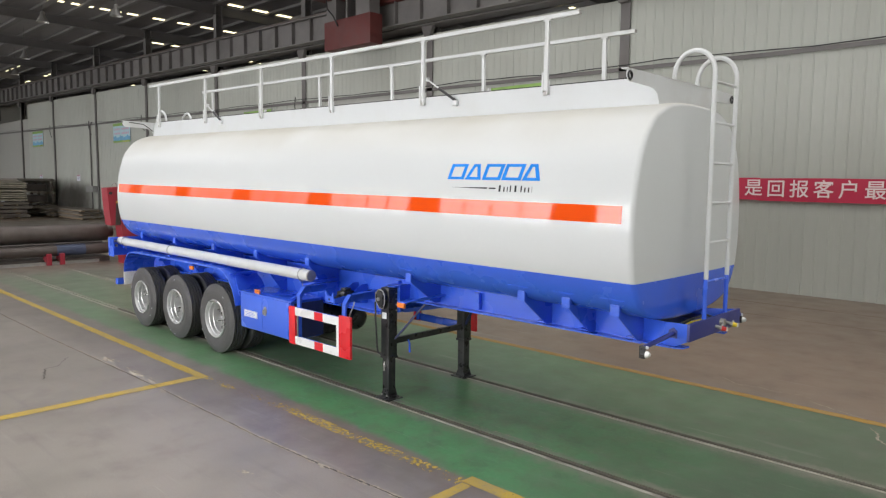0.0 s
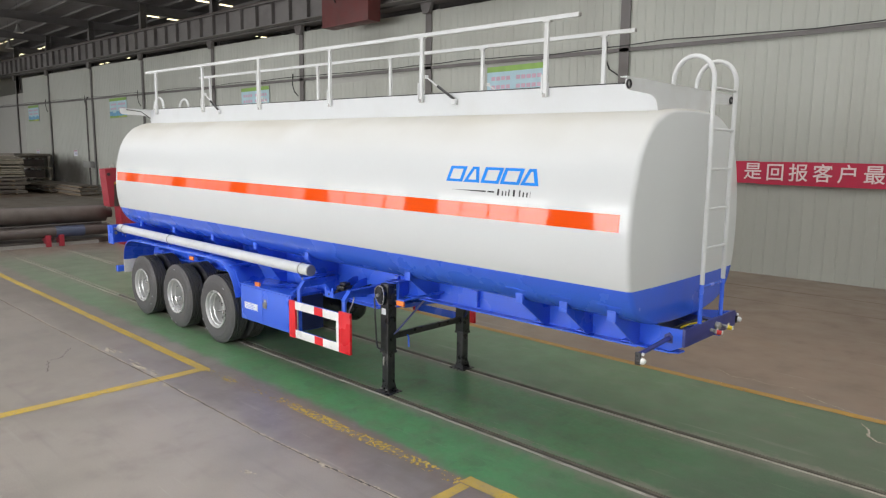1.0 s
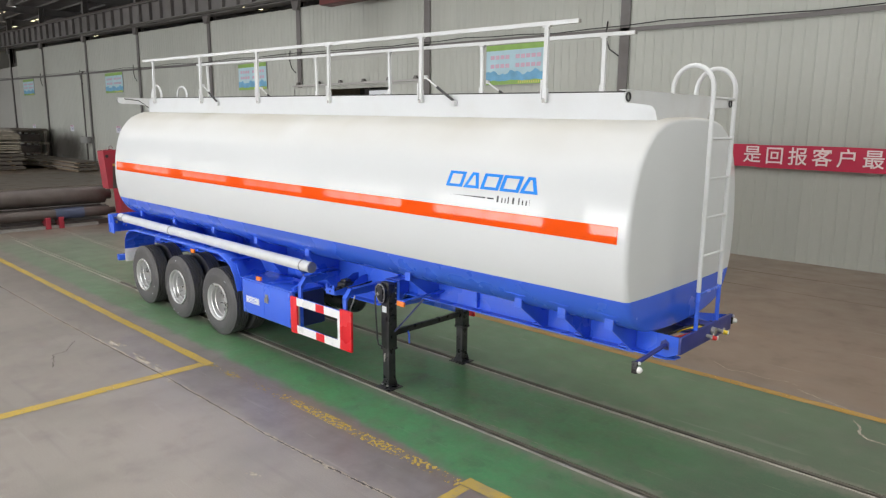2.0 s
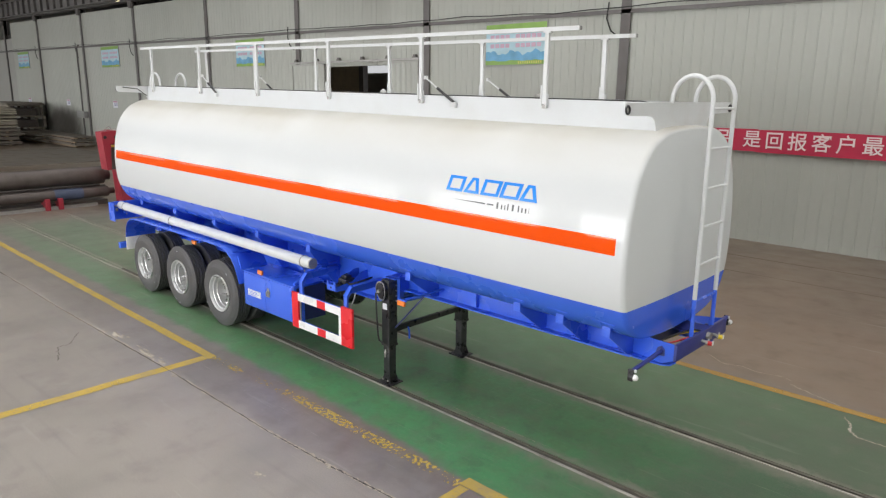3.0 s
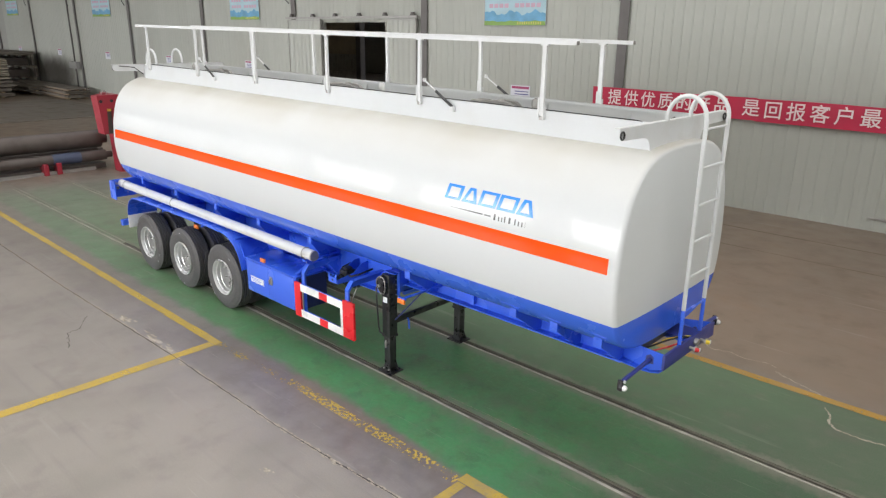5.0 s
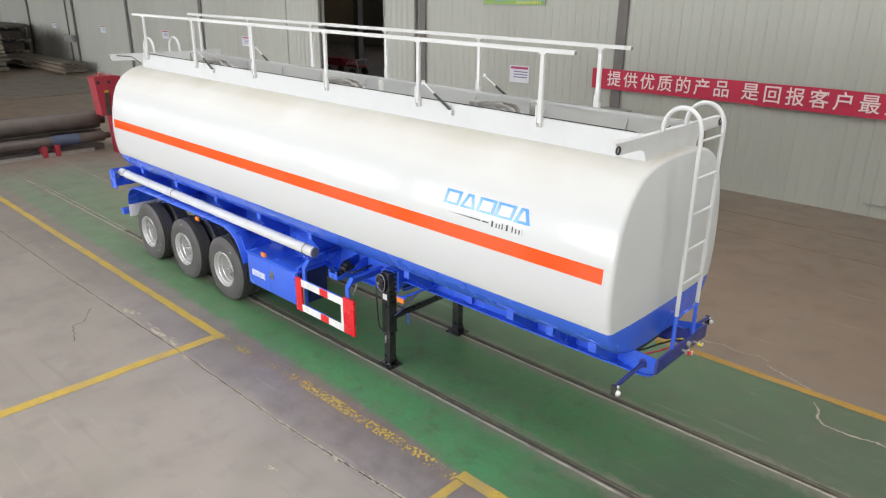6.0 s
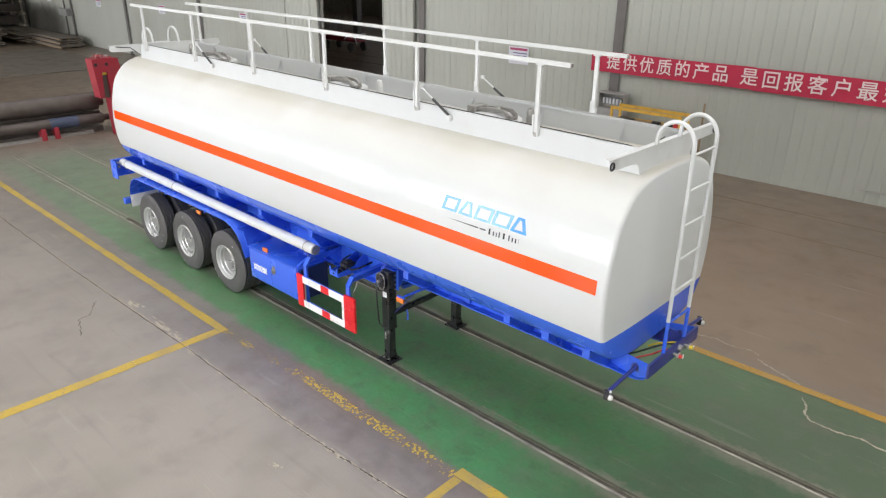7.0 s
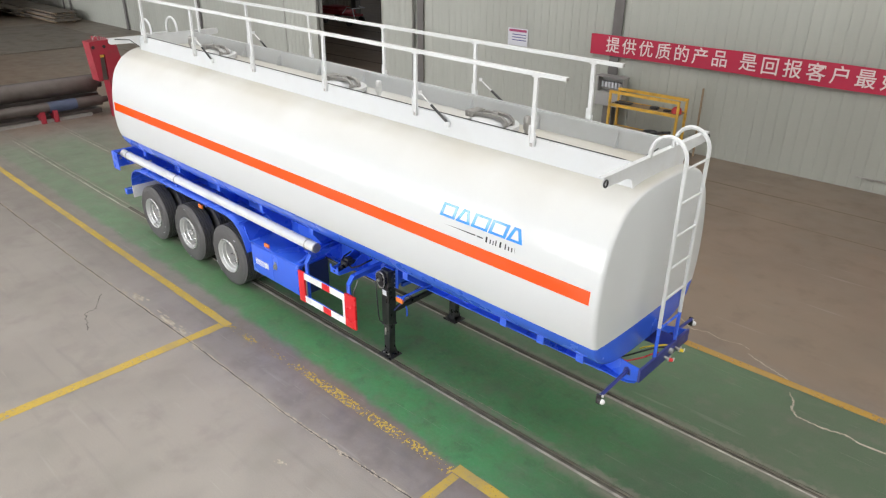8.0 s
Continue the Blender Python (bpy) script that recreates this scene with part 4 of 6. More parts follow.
# manholes and breathers in the trough
for mx in (-5.2, -1.66, 1.16):
    bm = bmesh.new()
    lathe(bm, [(0.0, 3.535), (0.33, 3.535), (0.345, 3.525), (0.345, 3.47)], (mx, 0.0, 0), "z", 40)
    man = part("manhole", lean(bm), WHITE2, trailer, "white round manhole with a grey clamp bar")
    bm = bmesh.new()
    lathe(bm, [(0.0, 3.60), (0.12, 3.60), (0.24, 3.575), (0.26, 3.55), (0.26, 3.535)], (mx, 0.0, 0), "z", 36)
    part("lid", lean(bm), WHITE2, man)
    bm = bmesh.new()
    for yo in (-0.09, 0.045):
        prism(bm, [(mx - 0.20, 3.59), (mx - 0.20, 3.635), (mx + 0.06, 3.66), (mx + 0.22, 3.65), (mx + 0.29, 3.60), (mx + 0.29, 3.54), (mx + 0.26, 3.54), (mx + 0.25, 3.59), (mx + 0.20, 3.615), (mx + 0.05, 3.62)], "y", yo, yo + 0.045)
    box(bm, mx - 0.33, mx - 0.19, -0.11, 0.11, 3.57, 3.645, 0.008)
    tube(bm, [(mx - 0.27, -0.13, 3.60), (mx - 0.27, 0.13, 3.60)], 0.018, 8)
    tube(bm, [(mx + 0.27, -0.10, 3.565), (mx + 0.27, 0.10, 3.565)], 0.016, 8)
    lathe(bm, [(0.0, 3.675), (0.035, 3.672), (0.045, 3.65), (0.045, 3.60)], (mx + 0.05, 0.0, 0), "z", 14)
    part("clamp_bar", lean(bm), GALV, man, "grey steel clamp bar")
for vx in (-6.1, -0.88, 1.70):
    bm = bmesh.new()
    lathe(bm, [(0.030, 3.42), (0.030, 3.55), (0.046, 3.555), (0.048, 3.60), (0.042, 3.63), (0.046, 3.635), (0.046, 3.68), (0.034, 3.71), (0.0, 3.725)], (vx, 0.0, 0), "z", 20)
    part("breather", lean(bm), WHITE2 if vx == -0.88 else GALV, trailer, "small mushroom breather valve")
bm = bmesh.new()
# first run is a dark line for the shadow gap at the near edge
tube(bm, [(-6.95, -0.512, 3.675), (3.22, -0.512, 3.675), (3.30, -0.49, 3.66), (3.36, -0.40, 3.64)], 0.006, 6)
tube(bm, [(3.18, -0.4, 3.56), (3.25, -0.15, 3.6), (3.3, 0.1, 3.665)], 0.006, 6)
tube(bm, [(-6.9, -0.62, 3.5), (-7.0, -0.75, 3.62), (-7.05, -1.0, 3.645)], 0.008, 6)
part("hose", lean(bm), DARK, trailer, "thin black hoses and a dark line for the shadow gap of the trough edge")


# end ladders
def ladder(xs, xin, flip, yy=(-0.24, 0.24)):
    """Two bent stiles with rungs: xs is where the stiles stand, xin where the arches come down."""
    r = abs(xs - xin) / 2
    xc = (xs + xin) / 2
    top = 3.70
    first = None
    for y in yy:
        bm = bmesh.new()
        pts = [(xs, y, 1.86), (xs, y, 2.8), (xs - 0.0 * flip, y * 1.04, top)]
        pts += [(xc + flip * r * math.cos(a), y * 1.04, top + 0.21 * math.sin(a)) for a in [math.pi * k / 14 for k in range(1, 14)]]
        pts += [(xin, y * 1.04, top), (xin, y * 1.04, 3.66)]
        tube(bm, pts, 0.021, 12)
        ob = part("ladder_stile", lean(bm), WHITE2, trailer, "white bent tube ladder stile")
        first = first or ob
        bm = bmesh.new()
        tube(bm, [(xs, y, 1.86), (xs, y, 1.44)], 0.0205, 12)
        part("stile_foot", lean(bm), BLUE, ob, "blue painted lower stile")
    for k in range(6):
        z = 1.835 + 0.358 * k
        bm = bmesh.new()
        tube(bm, [(xs, yy[0], z), (xs, yy[1], z)], 0.013, 8)
        part("rung", lean(bm), WHITE2 if k else BLUE, first)


ladder(3.76, 3.385, 1, (-0.23, 0.25))
ladder(-7.52, -7.10, -1, (-0.25, 0.25))

# chassis
for s in (-1, 1):
    bm = bmesh.new()
    web = [(-7.5, 1.02), (-7.5, 1.49), (3.30, 1.472), (3.30, 1.25), (0.12, 1.25), (-0.1, 1.12), (-0.4, 1.0), (-7.5, 1.0)]
    prism(bm, web, "y", s * 0.43 - 0.006, s * 0.43 + 0.006)
    box(bm, -7.5, -0.4, s * 0.44 - 0.095, s * 0.44 + 0.095, 0.985, 1.0)
    box(bm, 0.12, 3.30, s * 0.44 - 0.095, s * 0.44 + 0.095, 1.235, 1.25)
    prism(bm, [(-0.4, 0.985), (-0.4, 1.0), (-0.1, 1.12), (0.12, 1.25), (0.12, 1.235), (-0.09, 1.105)], "y", s * 0.44 - 0.095, s * 0.44 + 0.095)
    part("chassis_beam", bm, BLUE, trailer, "blue welded chassis beam")
    bm = bmesh.new()                              # the web splays out to the end of the cross member
    prism(bm, [(3.22, 1.262), (3.22, 1.46), (3.50, 1.47), (3.757, 1.488), (3.757, 1.33), (3.62, 1.262)], "y", -0.006, 0.006)
    for v in bm.verts:
        v.co.y += s * (0.415 + 0.135 * (v.co.x - 3.22) / 0.537)
    nose = part("beam_nose", bm, BLUE, trailer)
    bm = bmesh.new()
    prism(bm, [(3.22, s * 0.345), (3.22, s * 0.535), (3.54, s * 0.555), (3.63, s * 0.545), (3.70, s * 0.50), (3.71, s * 0.40)], "z", 1.248, 1.26)
    part("nose_flange", bm, BLUE, nose)
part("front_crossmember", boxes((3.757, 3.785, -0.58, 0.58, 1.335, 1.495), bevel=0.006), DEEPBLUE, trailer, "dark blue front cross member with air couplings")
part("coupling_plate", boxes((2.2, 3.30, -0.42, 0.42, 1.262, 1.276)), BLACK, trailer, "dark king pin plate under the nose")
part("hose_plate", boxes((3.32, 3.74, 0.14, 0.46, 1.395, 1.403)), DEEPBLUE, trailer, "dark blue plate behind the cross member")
part("front_cross_beam", boxes((3.30, 3.36, -0.415, 0.415, 1.27, 1.46)), DARKNAVY, trailer)
for k in range(7):
    xx = -6.9 + 1.35 * k
    part("crossmember", boxes((xx, xx + 0.08, -0.49, 0.49, 1.05 if xx < 0 else 1.27, 1.46)), BLUE, trailer)

# saddles carrying the tank
for sx in (-6.72, -5.36, -3.97, -2.68, -1.37, 0.62, 2.24, 2.76, 3.27):
    for s in (-1, 1):
        low = 1.255 if sx > 0.1 else 1.02
        bm = bmesh.new()
        prism(bm, [(s * 0.43, low), (s * 0.43, 1.475), (s * 0.74, 1.525), (s * 0.955, 1.635), (s * 0.955, 1.56), (s * 0.53, low)], "x", sx - 0.006, sx + 0.006)
        sad = part("saddle", lean(bm), BLUE, trailer)
        bm = bmesh.new()
        box(bm, sx - 0.045, sx + 0.045, s * 0.955 - 0.02, s * 0.955 + 0.022, 1.55, 1.665, 0.004)
        part("saddle_pad", lean(bm), BLUE, sad)
        bm = bmesh.new()
        tube(bm, [(sx - 0.12 + 0.04 * k, s * (side_y(1.70) + 0.002), 1.70 + 0.004 * math.sin(k)) for k in range(7)], 0.006, 6)
        part("weld_bead", lean(bm), BLUE, sad)
        bm = bmesh.new()
        prism(bm, [(sx, low), (sx, 1.465), (sx - 0.20, 1.465)], "y", s * 0.44 - 0.003, s * 0.44 + 0.003)
        part("gusset", lean(bm), BLUE, sad)
        bm = bmesh.new()
        prism(bm, [(s * 0.437, low + 0.004), (s * 0.437, low + 0.016), (s * 0.52, low + 0.016), (s * 0.52, low + 0.004)], "x", sx - 0.14, sx)
        part("foot_plate", lean(bm), BLUE, sad)
# marker lamps on arms at the nose
for s in (-1, 1):
    bm = bmesh.new()
    tube(bm, [(3.61, s * 0.50, 1.385), (3.61, s * 1.06, 1.345)], 0.021, 12)
    prism(bm, [(3.56, 1.34), (3.57, 1.41), (3.61, 1.435), (3.66, 1.40), (3.66, 1.34)], "y", s * 0.525 - 0.004, s * 0.525 + 0.004)
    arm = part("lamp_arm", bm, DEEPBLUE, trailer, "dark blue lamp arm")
    bm = bmesh.new()
    box(bm, 3.575, 3.625, s * 1.075 - 0.012, s * 1.075 + 0.012, 1.25, 1.36, 0.004)
    tube(bm, [(3.60, s * 1.075, 1.29), (3.65, s * 1.075, 1.29)], 0.026, 12)
    part("lamp_housing", bm, BLACK, arm, "black rubber lamp housing")
    bm = bmesh.new()
    tube(bm, [(3.635, s * 1.075, 1.29), (3.655, s * 1.075, 1.29), (3.668, s * 1.075, 1.29)], [0.030, 0.028, 0.016], 14)
    tube(bm, [(3.60, s * 1.055, 1.345), (3.64, s * 1.055, 1.345)], 0.015, 10)
    part("lamp_lens", bm, LAMPW, arm, "white round marker lens")

# air couplings and socket on the nose
for y, mat, word in ((-0.02, REDP, "red"), (0.24, YELLOWP, "yellow")):
    bm = bmesh.new()
    tube(bm, [(3.785, y, 1.40), (3.84, y, 1.395)], 0.016, 12)
    tube(bm, [(3.84, y - 0.025, 1.38), (3.84, y + 0.028, 1.42)], 0.011, 10)
    c = part("air_coupling", bm, GALV, trailer, "grey brake air coupling")
    bm = bmesh.new()
    tube(bm, [(3.838, y - 0.002, 1.39), (3.872, y + 0.022, 1.383)], [0.025, 0.02], 14)
    part("coupling_cap", bm, mat, c, word + " plastic coupling cap")
    bm = bmesh.new()
    box(bm, 3.868, 3.88, y + 0.022, y + 0.058, 1.362, 1.402, 0.004)
    part("clip", bm, LAMPW, c)
bm = bmesh.new()
lathe(bm, [(0.0, 0.04), (0.033, 0.04), (0.036, 0.0)], (3.785, 0.10, 1.425), "x", 20)
part("socket", bm, GALV, trailer, "grey electric socket")
for i, (pts, mat) in enumerate((([(3.3, -0.35, 1.30), (3.45, -0.22, 1.36), (3.6, -0.16, 1.46), (3.70, -0.05, 1.50), (3.745, 0.08, 1.46)], DARK),
                                ([(3.3, -0.33, 1.33), (3.5, -0.33, 1.36), (3.62, -0.20, 1.40), (3.70, -0.05, 1.43), (3.757, 0.0, 1.42)], REDP),
                                ([(3.48, 0.0, 1.36), (3.54, 0.02, 1.40), (3.60, 0.06, 1.42), (3.70, 0.14, 1.44), (3.757, 0.22, 1.42)], YELLOWP))):
    part("air_line", tube(bmesh.new(), pts, 0.010, 8), mat, trailer, ("black", "red", "yellow")[i] + " air line")


# landing legs
def landing_leg(s):
    y = s * 0.70
    bm = bmesh.new()
    box(bm, -0.080, 0.062, y - 0.072, y + 0.072, 0.52, 1.41, 0.008)
    leg = part("landing_leg", bm, BLACK, trailer, "black telescopic landing leg with a flat foot")
    part("inner_tube", boxes((-0.066, 0.048, y - 0.058, y + 0.058, 0.05, 0.55), bevel=0.006), BLACK, leg)
    bm = bmesh.new()
    box(bm, -0.14, 0.12, y - 0.12, y + 0.12, 0.0, 0.012)
    for sy in (-0.07, 0.062):
        prism(bm, [(-0.09, 0.012), (-0.09, 0.025), (-0.035, 0.13), (0.03, 0.13), (0.075, 0.025), (0.075, 0.012)], "y", y + sy, y + sy + 0.01)
    tube(bm, [(0.0, y - 0.085, 0.095), (0.0, y + 0.085, 0.095)], 0.016, 10)
    part("foot", bm, BLACK, leg)
    part("collar", boxes((-0.086, 0.068, y - 0.078, y + 0.078, 0.515, 0.545), bevel=0.004), BLACK, leg)
    bm = bmesh.new()
    tube(bm, [(-0.02, y + s * 0.062, 0.47), (-0.015, y + s * 0.075, 0.44), (-0.02, y + s * 0.070, 0.36)], 0.010, 8)
    box(bm, -0.035, -0.002, min(y + s * 0.058, y + s * 0.070), max(y + s * 0.058, y + s * 0.070), 0.40, 0.45, 0.003)
    part("lever", bm, GALV, leg, "worn grey steel lever")
    for bx in (-0.055, 0.04):
        part("foot_bolt", tube(bmesh.new(), [(bx, y + s * 0.071, 0.05), (bx, y + s * 0.088, 0.05)], 0.012, 6), GALV, leg)
    out = [(-0.115, 1.22), (-0.135, 1.29), (-0.125, 1.345), (-0.085, 1.385), (-0.03, 1.40), (0.02, 1.375), (0.045, 1.32), (0.045, 1.20), (0.02, 1.15), (-0.05, 1.14)]
    bm = bmesh.new()
    prism(bm, out, "y", y + s * 0.073, y + s * 0.12)
    gear = part("gearbox", bm, BLACK, leg)
    bm = bmesh.new()
    tube(bm, [(-0.045 + (gx + 0.045) * 0.93, y + s * 0.122, 1.275 + (gz - 1.275) * 0.93) for gx, gz in out], 0.0065, 6, closed=True)
    part("cover_rim", bm, GALV, gear, "worn bright rim of the gear cover")
    bm = bmesh.new()
    prism(bm, [(-0.045 + (gx + 0.045) * 0.72, 1.275 + (gz - 1.275) * 0.72) for gx, gz in out], "y", y + s * 0.12, y + s * 0.137)
    part("cover", bm, BLACK, gear)
    for bx, bz in ((-0.11, 1.24), (-0.115, 1.33), (-0.03, 1.385), (0.032, 1.2), (0.03, 1.34), (-0.04, 1.155)):
        part("bolt", tube(bmesh.new(), [(bx, y + s * 0.119, bz), (bx, y + s * 0.134, bz)], 0.011, 6), GALV, gear)
    part("shaft", tube(bmesh.new(), [(-0.045, y + s * 0.13, 1.27), (-0.045, y + s * 0.16, 1.27)], 0.022, 14), GALV, gear)
    if s < 0:
        bm = bmesh.new()
        tube(bm, [(-0.10, y - 0.10, 1.23), (-0.125, y - 0.13, 1.22), (-0.115, y - 0.13, 1.0), (-0.10, y - 0.12, 0.66), (-0.09, y - 0.11, 0.585), (-0.02, y - 0.105, 0.565), (0.01, y - 0.10, 0.57)], 0.011, 8)
        part("crank", bm, BLACK, leg)
        bm = bmesh.new()
        box(bm, -0.045, 0.035, y - 0.084, y - 0.081, 1.02, 1.10)
        part("data_label", bm, PLATE, leg, "small pale data label")
        for z in (1.12, 1.19, 1.26, 1.33):
            part("bolt", tube(bmesh.new(), [(0.062, y + 0.05, z), (0.075, y + 0.05, z)], 0.010, 6), GALV, leg)
    bm = bmesh.new()
    box(bm, -0.10, 0.105, min(s * 0.612, s * 0.624), max(s * 0.612, s * 0.624), 1.10, 1.43, 0.003)
    for gx in (-0.085, 0.075):
        prism(bm, [(s * 0.437, 1.43), (s * 0.612, 1.43), (s * 0.612, 1.12), (s * 0.437, 1.26)], "x", gx, gx + 0.010)
    box(bm, -0.10, 0.105, min(s * 0.437, s * 0.70), max(s * 0.437, s * 0.70), 1.412, 1.424)
    part("mount_plate", bm, BLUE, leg, "blue mounting bracket")
    bm = bmesh.new()
    bar(bm, (0.06, s * 0.66, 0.76), (0.44, s * 0.50, 1.24), 0.03, 0.02)
    part("brace", bm, DARKNAVY, leg)
    return leg


for s in (-1, 1):
    landing_leg(s)
bm = bmesh.new()
bar(bm, (0.0, -0.62, 0.72), (0.0, 0.62, 0.72), 0.05, 0.07)
part("leg_crossbar", bm, BLACK, trailer, "black bar between the landing legs")
bm = bmesh.new()
bar(bm, (0.30, -0.5, 1.24), (0.0, 0.62, 0.98), 0.06, 0.012)
part("leg_stay", bm, BLUE, trailer)
bm = bmesh.new()
bar(bm, (0.05, -0.5, 1.10), (0.05, 0.62, 1.05), 0.05, 0.05)
part("leg_stay", bm, BLUE, trailer)
bm = bmesh.new()
tube(bm, [(0.02, -0.40, 0.70), (0.045, -0.40, 0.66), (0.05, -0.40, 0.54)], 0.013, 8)
part("drain_hose", bm, BLUE, trailer)

# side marker lamps
for x, y, z in ((0.63, -1.085, 1.31), (-2.42, -1.10, 1.112), (-4.28, -1.185, 1.29)):
    bm = bmesh.new()
    box(bm, x - 0.06, x + 0.06, y - 0.015, y + 0.015, z - 0.03, z + 0.03, 0.006)
    m = part("marker_lamp", bm, AMBER, trailer, "amber side marker lamp")
bm = bmesh.new()
tube(bm, [(0.63, -1.065, 1.335), (0.70, -0.44, 1.365)], 0.017, 10)
prism(bm, [(0.57, 1.33), (0.69, 1.33), (0.69, 1.355), (0.57, 1.355)], "y", -1.085, -1.055)
part("lamp_bracket", bm, BLUE, trailer)


# side guards
def side_guard(s):
    y = s * 1.18
    t = s * 0.02

    def slab(x0, x1, z0, z1, d=0.0, back=0.03):
        return boxes((x0, x1, min(y - s * back, y + s * d), max(y - s * back, y + s * d), z0, z1), bevel=0.003)
    bm = slab(-1.354, -0.406, 0.925, 1.035, -0.006)
    for x0, x1, z0, z1 in ((-1.354, -0.406, 0.535, 0.645), (-0.46, -0.406, 0.645, 0.925)):
        box(bm, x0, x1, min(y - s * 0.03, y - s * 0.006), max(y - s * 0.03, y - s * 0.006), z0, z1, 0.003)
    g = part("side_guard", bm, BLUE, trailer, "blue steel side guard with white and red reflective film")
    part("upper_film", slab(-1.36, -0.36, 0.925, 1.035, 0.0, 0.005), WHITEFILM, g, "white reflective film")
    part("lower_film", slab(-1.36, -0.36, 0.535, 0.645, 0.0, 0.005), WHITEFILM, g, "white reflective film")
    part("end_film", slab(-0.46, -0.405, 0.64, 0.93, 0.0, 0.005), WHITEFILM, g, "white reflective film")
    part("red_panel", slab(-1.50, -1.355, 0.525, 1.035, 0.002), RED, g, "red reflective end panel")
    part("red_panel", slab(-0.405, -0.18, 0.535, 1.06, 0.004), RED, g, "red reflective end panel")
    for z0 in (0.925, 0.535):
        part("red_segment", slab(-0.92, -0.74, z0 + 0.001, z0 + 0.109, 0.003, 0.002), RED, g, "red reflective segment")
    part("inner_rod", slab(-1.33, -1.315, 0.64, 0.93, -0.01), GALV, g)
    for gx in (-1.36, -0.39):
        bm = bmesh.new()
        prism(bm, [(s * 1.15, 0.55), (s * 1.15, 1.20), (s * 1.06, 1.31), (s * 0.51, 1.325), (s * 0.51, 1.21), (s * 1.03, 1.205), (s * 1.075, 1.14), (s * 1.075, 0.55)], "x", gx, gx + 0.012)
        prism(bm, [(s * 1.15, 0.98), (s * 1.15, 1.20), (s * 1.06, 1.31), (s * 0.51, 1.325), (s * 0.51, 1.315), (s * 1.055, 1.30), (s * 1.14, 1.195), (s * 1.14, 0.98)], "x", gx, gx + 0.075)
        part("guard_arm", bm, BLUE, g, "blue bent steel arm")
    return g


side_guard(-1)
side_guard(1)

# tool box
tb = part("tool_box", boxes((-2.83, -1.52, -1.135, -0.64, 0.545, 1.07), bevel=0.006), BLUE, trailer, "blue steel tool box with a hinged door")
part("box_lid", boxes((-2.85, -1.50, -1.15, -0.62, 1.07, 1.085), bevel=0.003), BLUE, tb)
part("box_door", boxes((-2.81, -1.54, -1.15, -1.136, 0.56, 1.06), bevel=0.004), BLUE, tb)
part("door_panel", boxes((-2.79, -2.22, -1.155, -1.151, 0.59, 1.05), bevel=0.0015), BLUE, tb)
bm = bmesh.new()
box(bm, -2.17, -2.11, -1.160, -1.151, 0.80, 0.93, 0.004)
lathe(bm, [(0.0, -0.016), (0.038, -0.014), (0.045, 0.0)], (-2.14, -1.151, 0.865), "y", 18)
box(bm, -2.185, -2.095, -1.172, -1.162, 0.852, 0.878, 0.004)
tube(bm, [(-2.14, -1.162, 0.90), (-2.14, -1.19, 0.87), (-2.14, -1.185, 0.82)], 0.008, 8)
part("latch", bm, GALV, tb, "bright steel latch")
lp = part("data_plate", boxes((-2.70, -2.34, -1.160, -1.156, 0.725, 0.825)), PLATE, tb, "pale data plate")
bm = bmesh.new()
for k, z in enumerate((0.792, 0.769, 0.746)):
    box(bm, -2.66, -2.44 + 0.04 * (k % 2), -1.1625, -1.1605, z, z + 0.006)
for x0, x1, z0, z1 in ((-2.695, -2.345, 0.817, 0.820), (-2.695, -2.345, 0.730, 0.733), (-2.695, -2.692, 0.733, 0.815), (-2.348, -2.345, 0.733, 0.815)):
    box(bm, x0, x1, -1.1625, -1.1605, z0, z1)
part("print_bars", bm, BLUE, lp, "blue print and border")
for z in (0.64, 0.97):
    part("hinge", tube(bmesh.new(), [(-1.56, -1.155, z - 0.04), (-1.56, -1.155, z + 0.04)], 0.009, 8), BLUE, tb)
bm = bmesh.new()
bar(bm, (-1.55, -0.60, 1.33), (-1.55, -1.10, 1.10), 0.05, 0.03)
part("box_hanger", bm, BLUE, tb)
# air tank, and a tray between two gusset arms behind the guard
bm = bmesh.new()
tube(bm, [(-2.75, 0.30, 0.62), (-2.70, 0.30, 0.62), (-2.65, 0.30, 0.62), (-1.88, 0.30, 0.62), (-1.82, 0.30, 0.62), (-1.79, 0.30, 0.62)], [0.08, 0.15, 0.19, 0.19, 0.15, 0.08], 28)
air = part("air_tank", bm, BLACK, trailer, "black air tank slung under the chassis")
for x in (-2.5, -2.05):
    bm = bmesh.new()
    tube(bm, [(x, 0.30 + 0.195 * math.cos(t), 0.62 + 0.195 * math.sin(t)) for t in [6.2832 * k / 28 for k in range(28)]], 0.008, 6, closed=True)
    box(bm, x - 0.02, x + 0.02, 0.29, 0.31, 0.81, 1.08)
    part("tank_strap", bm, BLACK, air)
# dark sheet over the tool box end, its shade put into the colour
part("end_plate", boxes((-1.50, -1.49, -1.10, -0.62, 0.56, 1.05)), DARKNAVY, trailer, "dark blue plate for the shaded end of the tool box")
for gx in (-0.935, -0.745):
    bm = bmesh.new()
    prism(bm, [(-0.437, 1.08), (-0.437, 1.345), (-0.53, 1.345), (-0.62, 1.30), (-0.70, 1.235), (-0.99, 1.20), (-0.99, 1.14), (-0.75, 1.13)], "x", gx - 0.005, gx + 0.005)
    part("tray_arm", bm, BLUE, trailer, "blue gusset arm")
bm = bmesh.new()
box(bm, -0.93, -0.75, -0.985, -0.60, 1.135, 1.145)
box(bm, -0.92, -0.76, -0.82, -0.64, 1.147, 1.27, 0.02)
box(bm, -0.89, -0.79, -0.78, -0.68, 1.27, 1.31, 0.012)
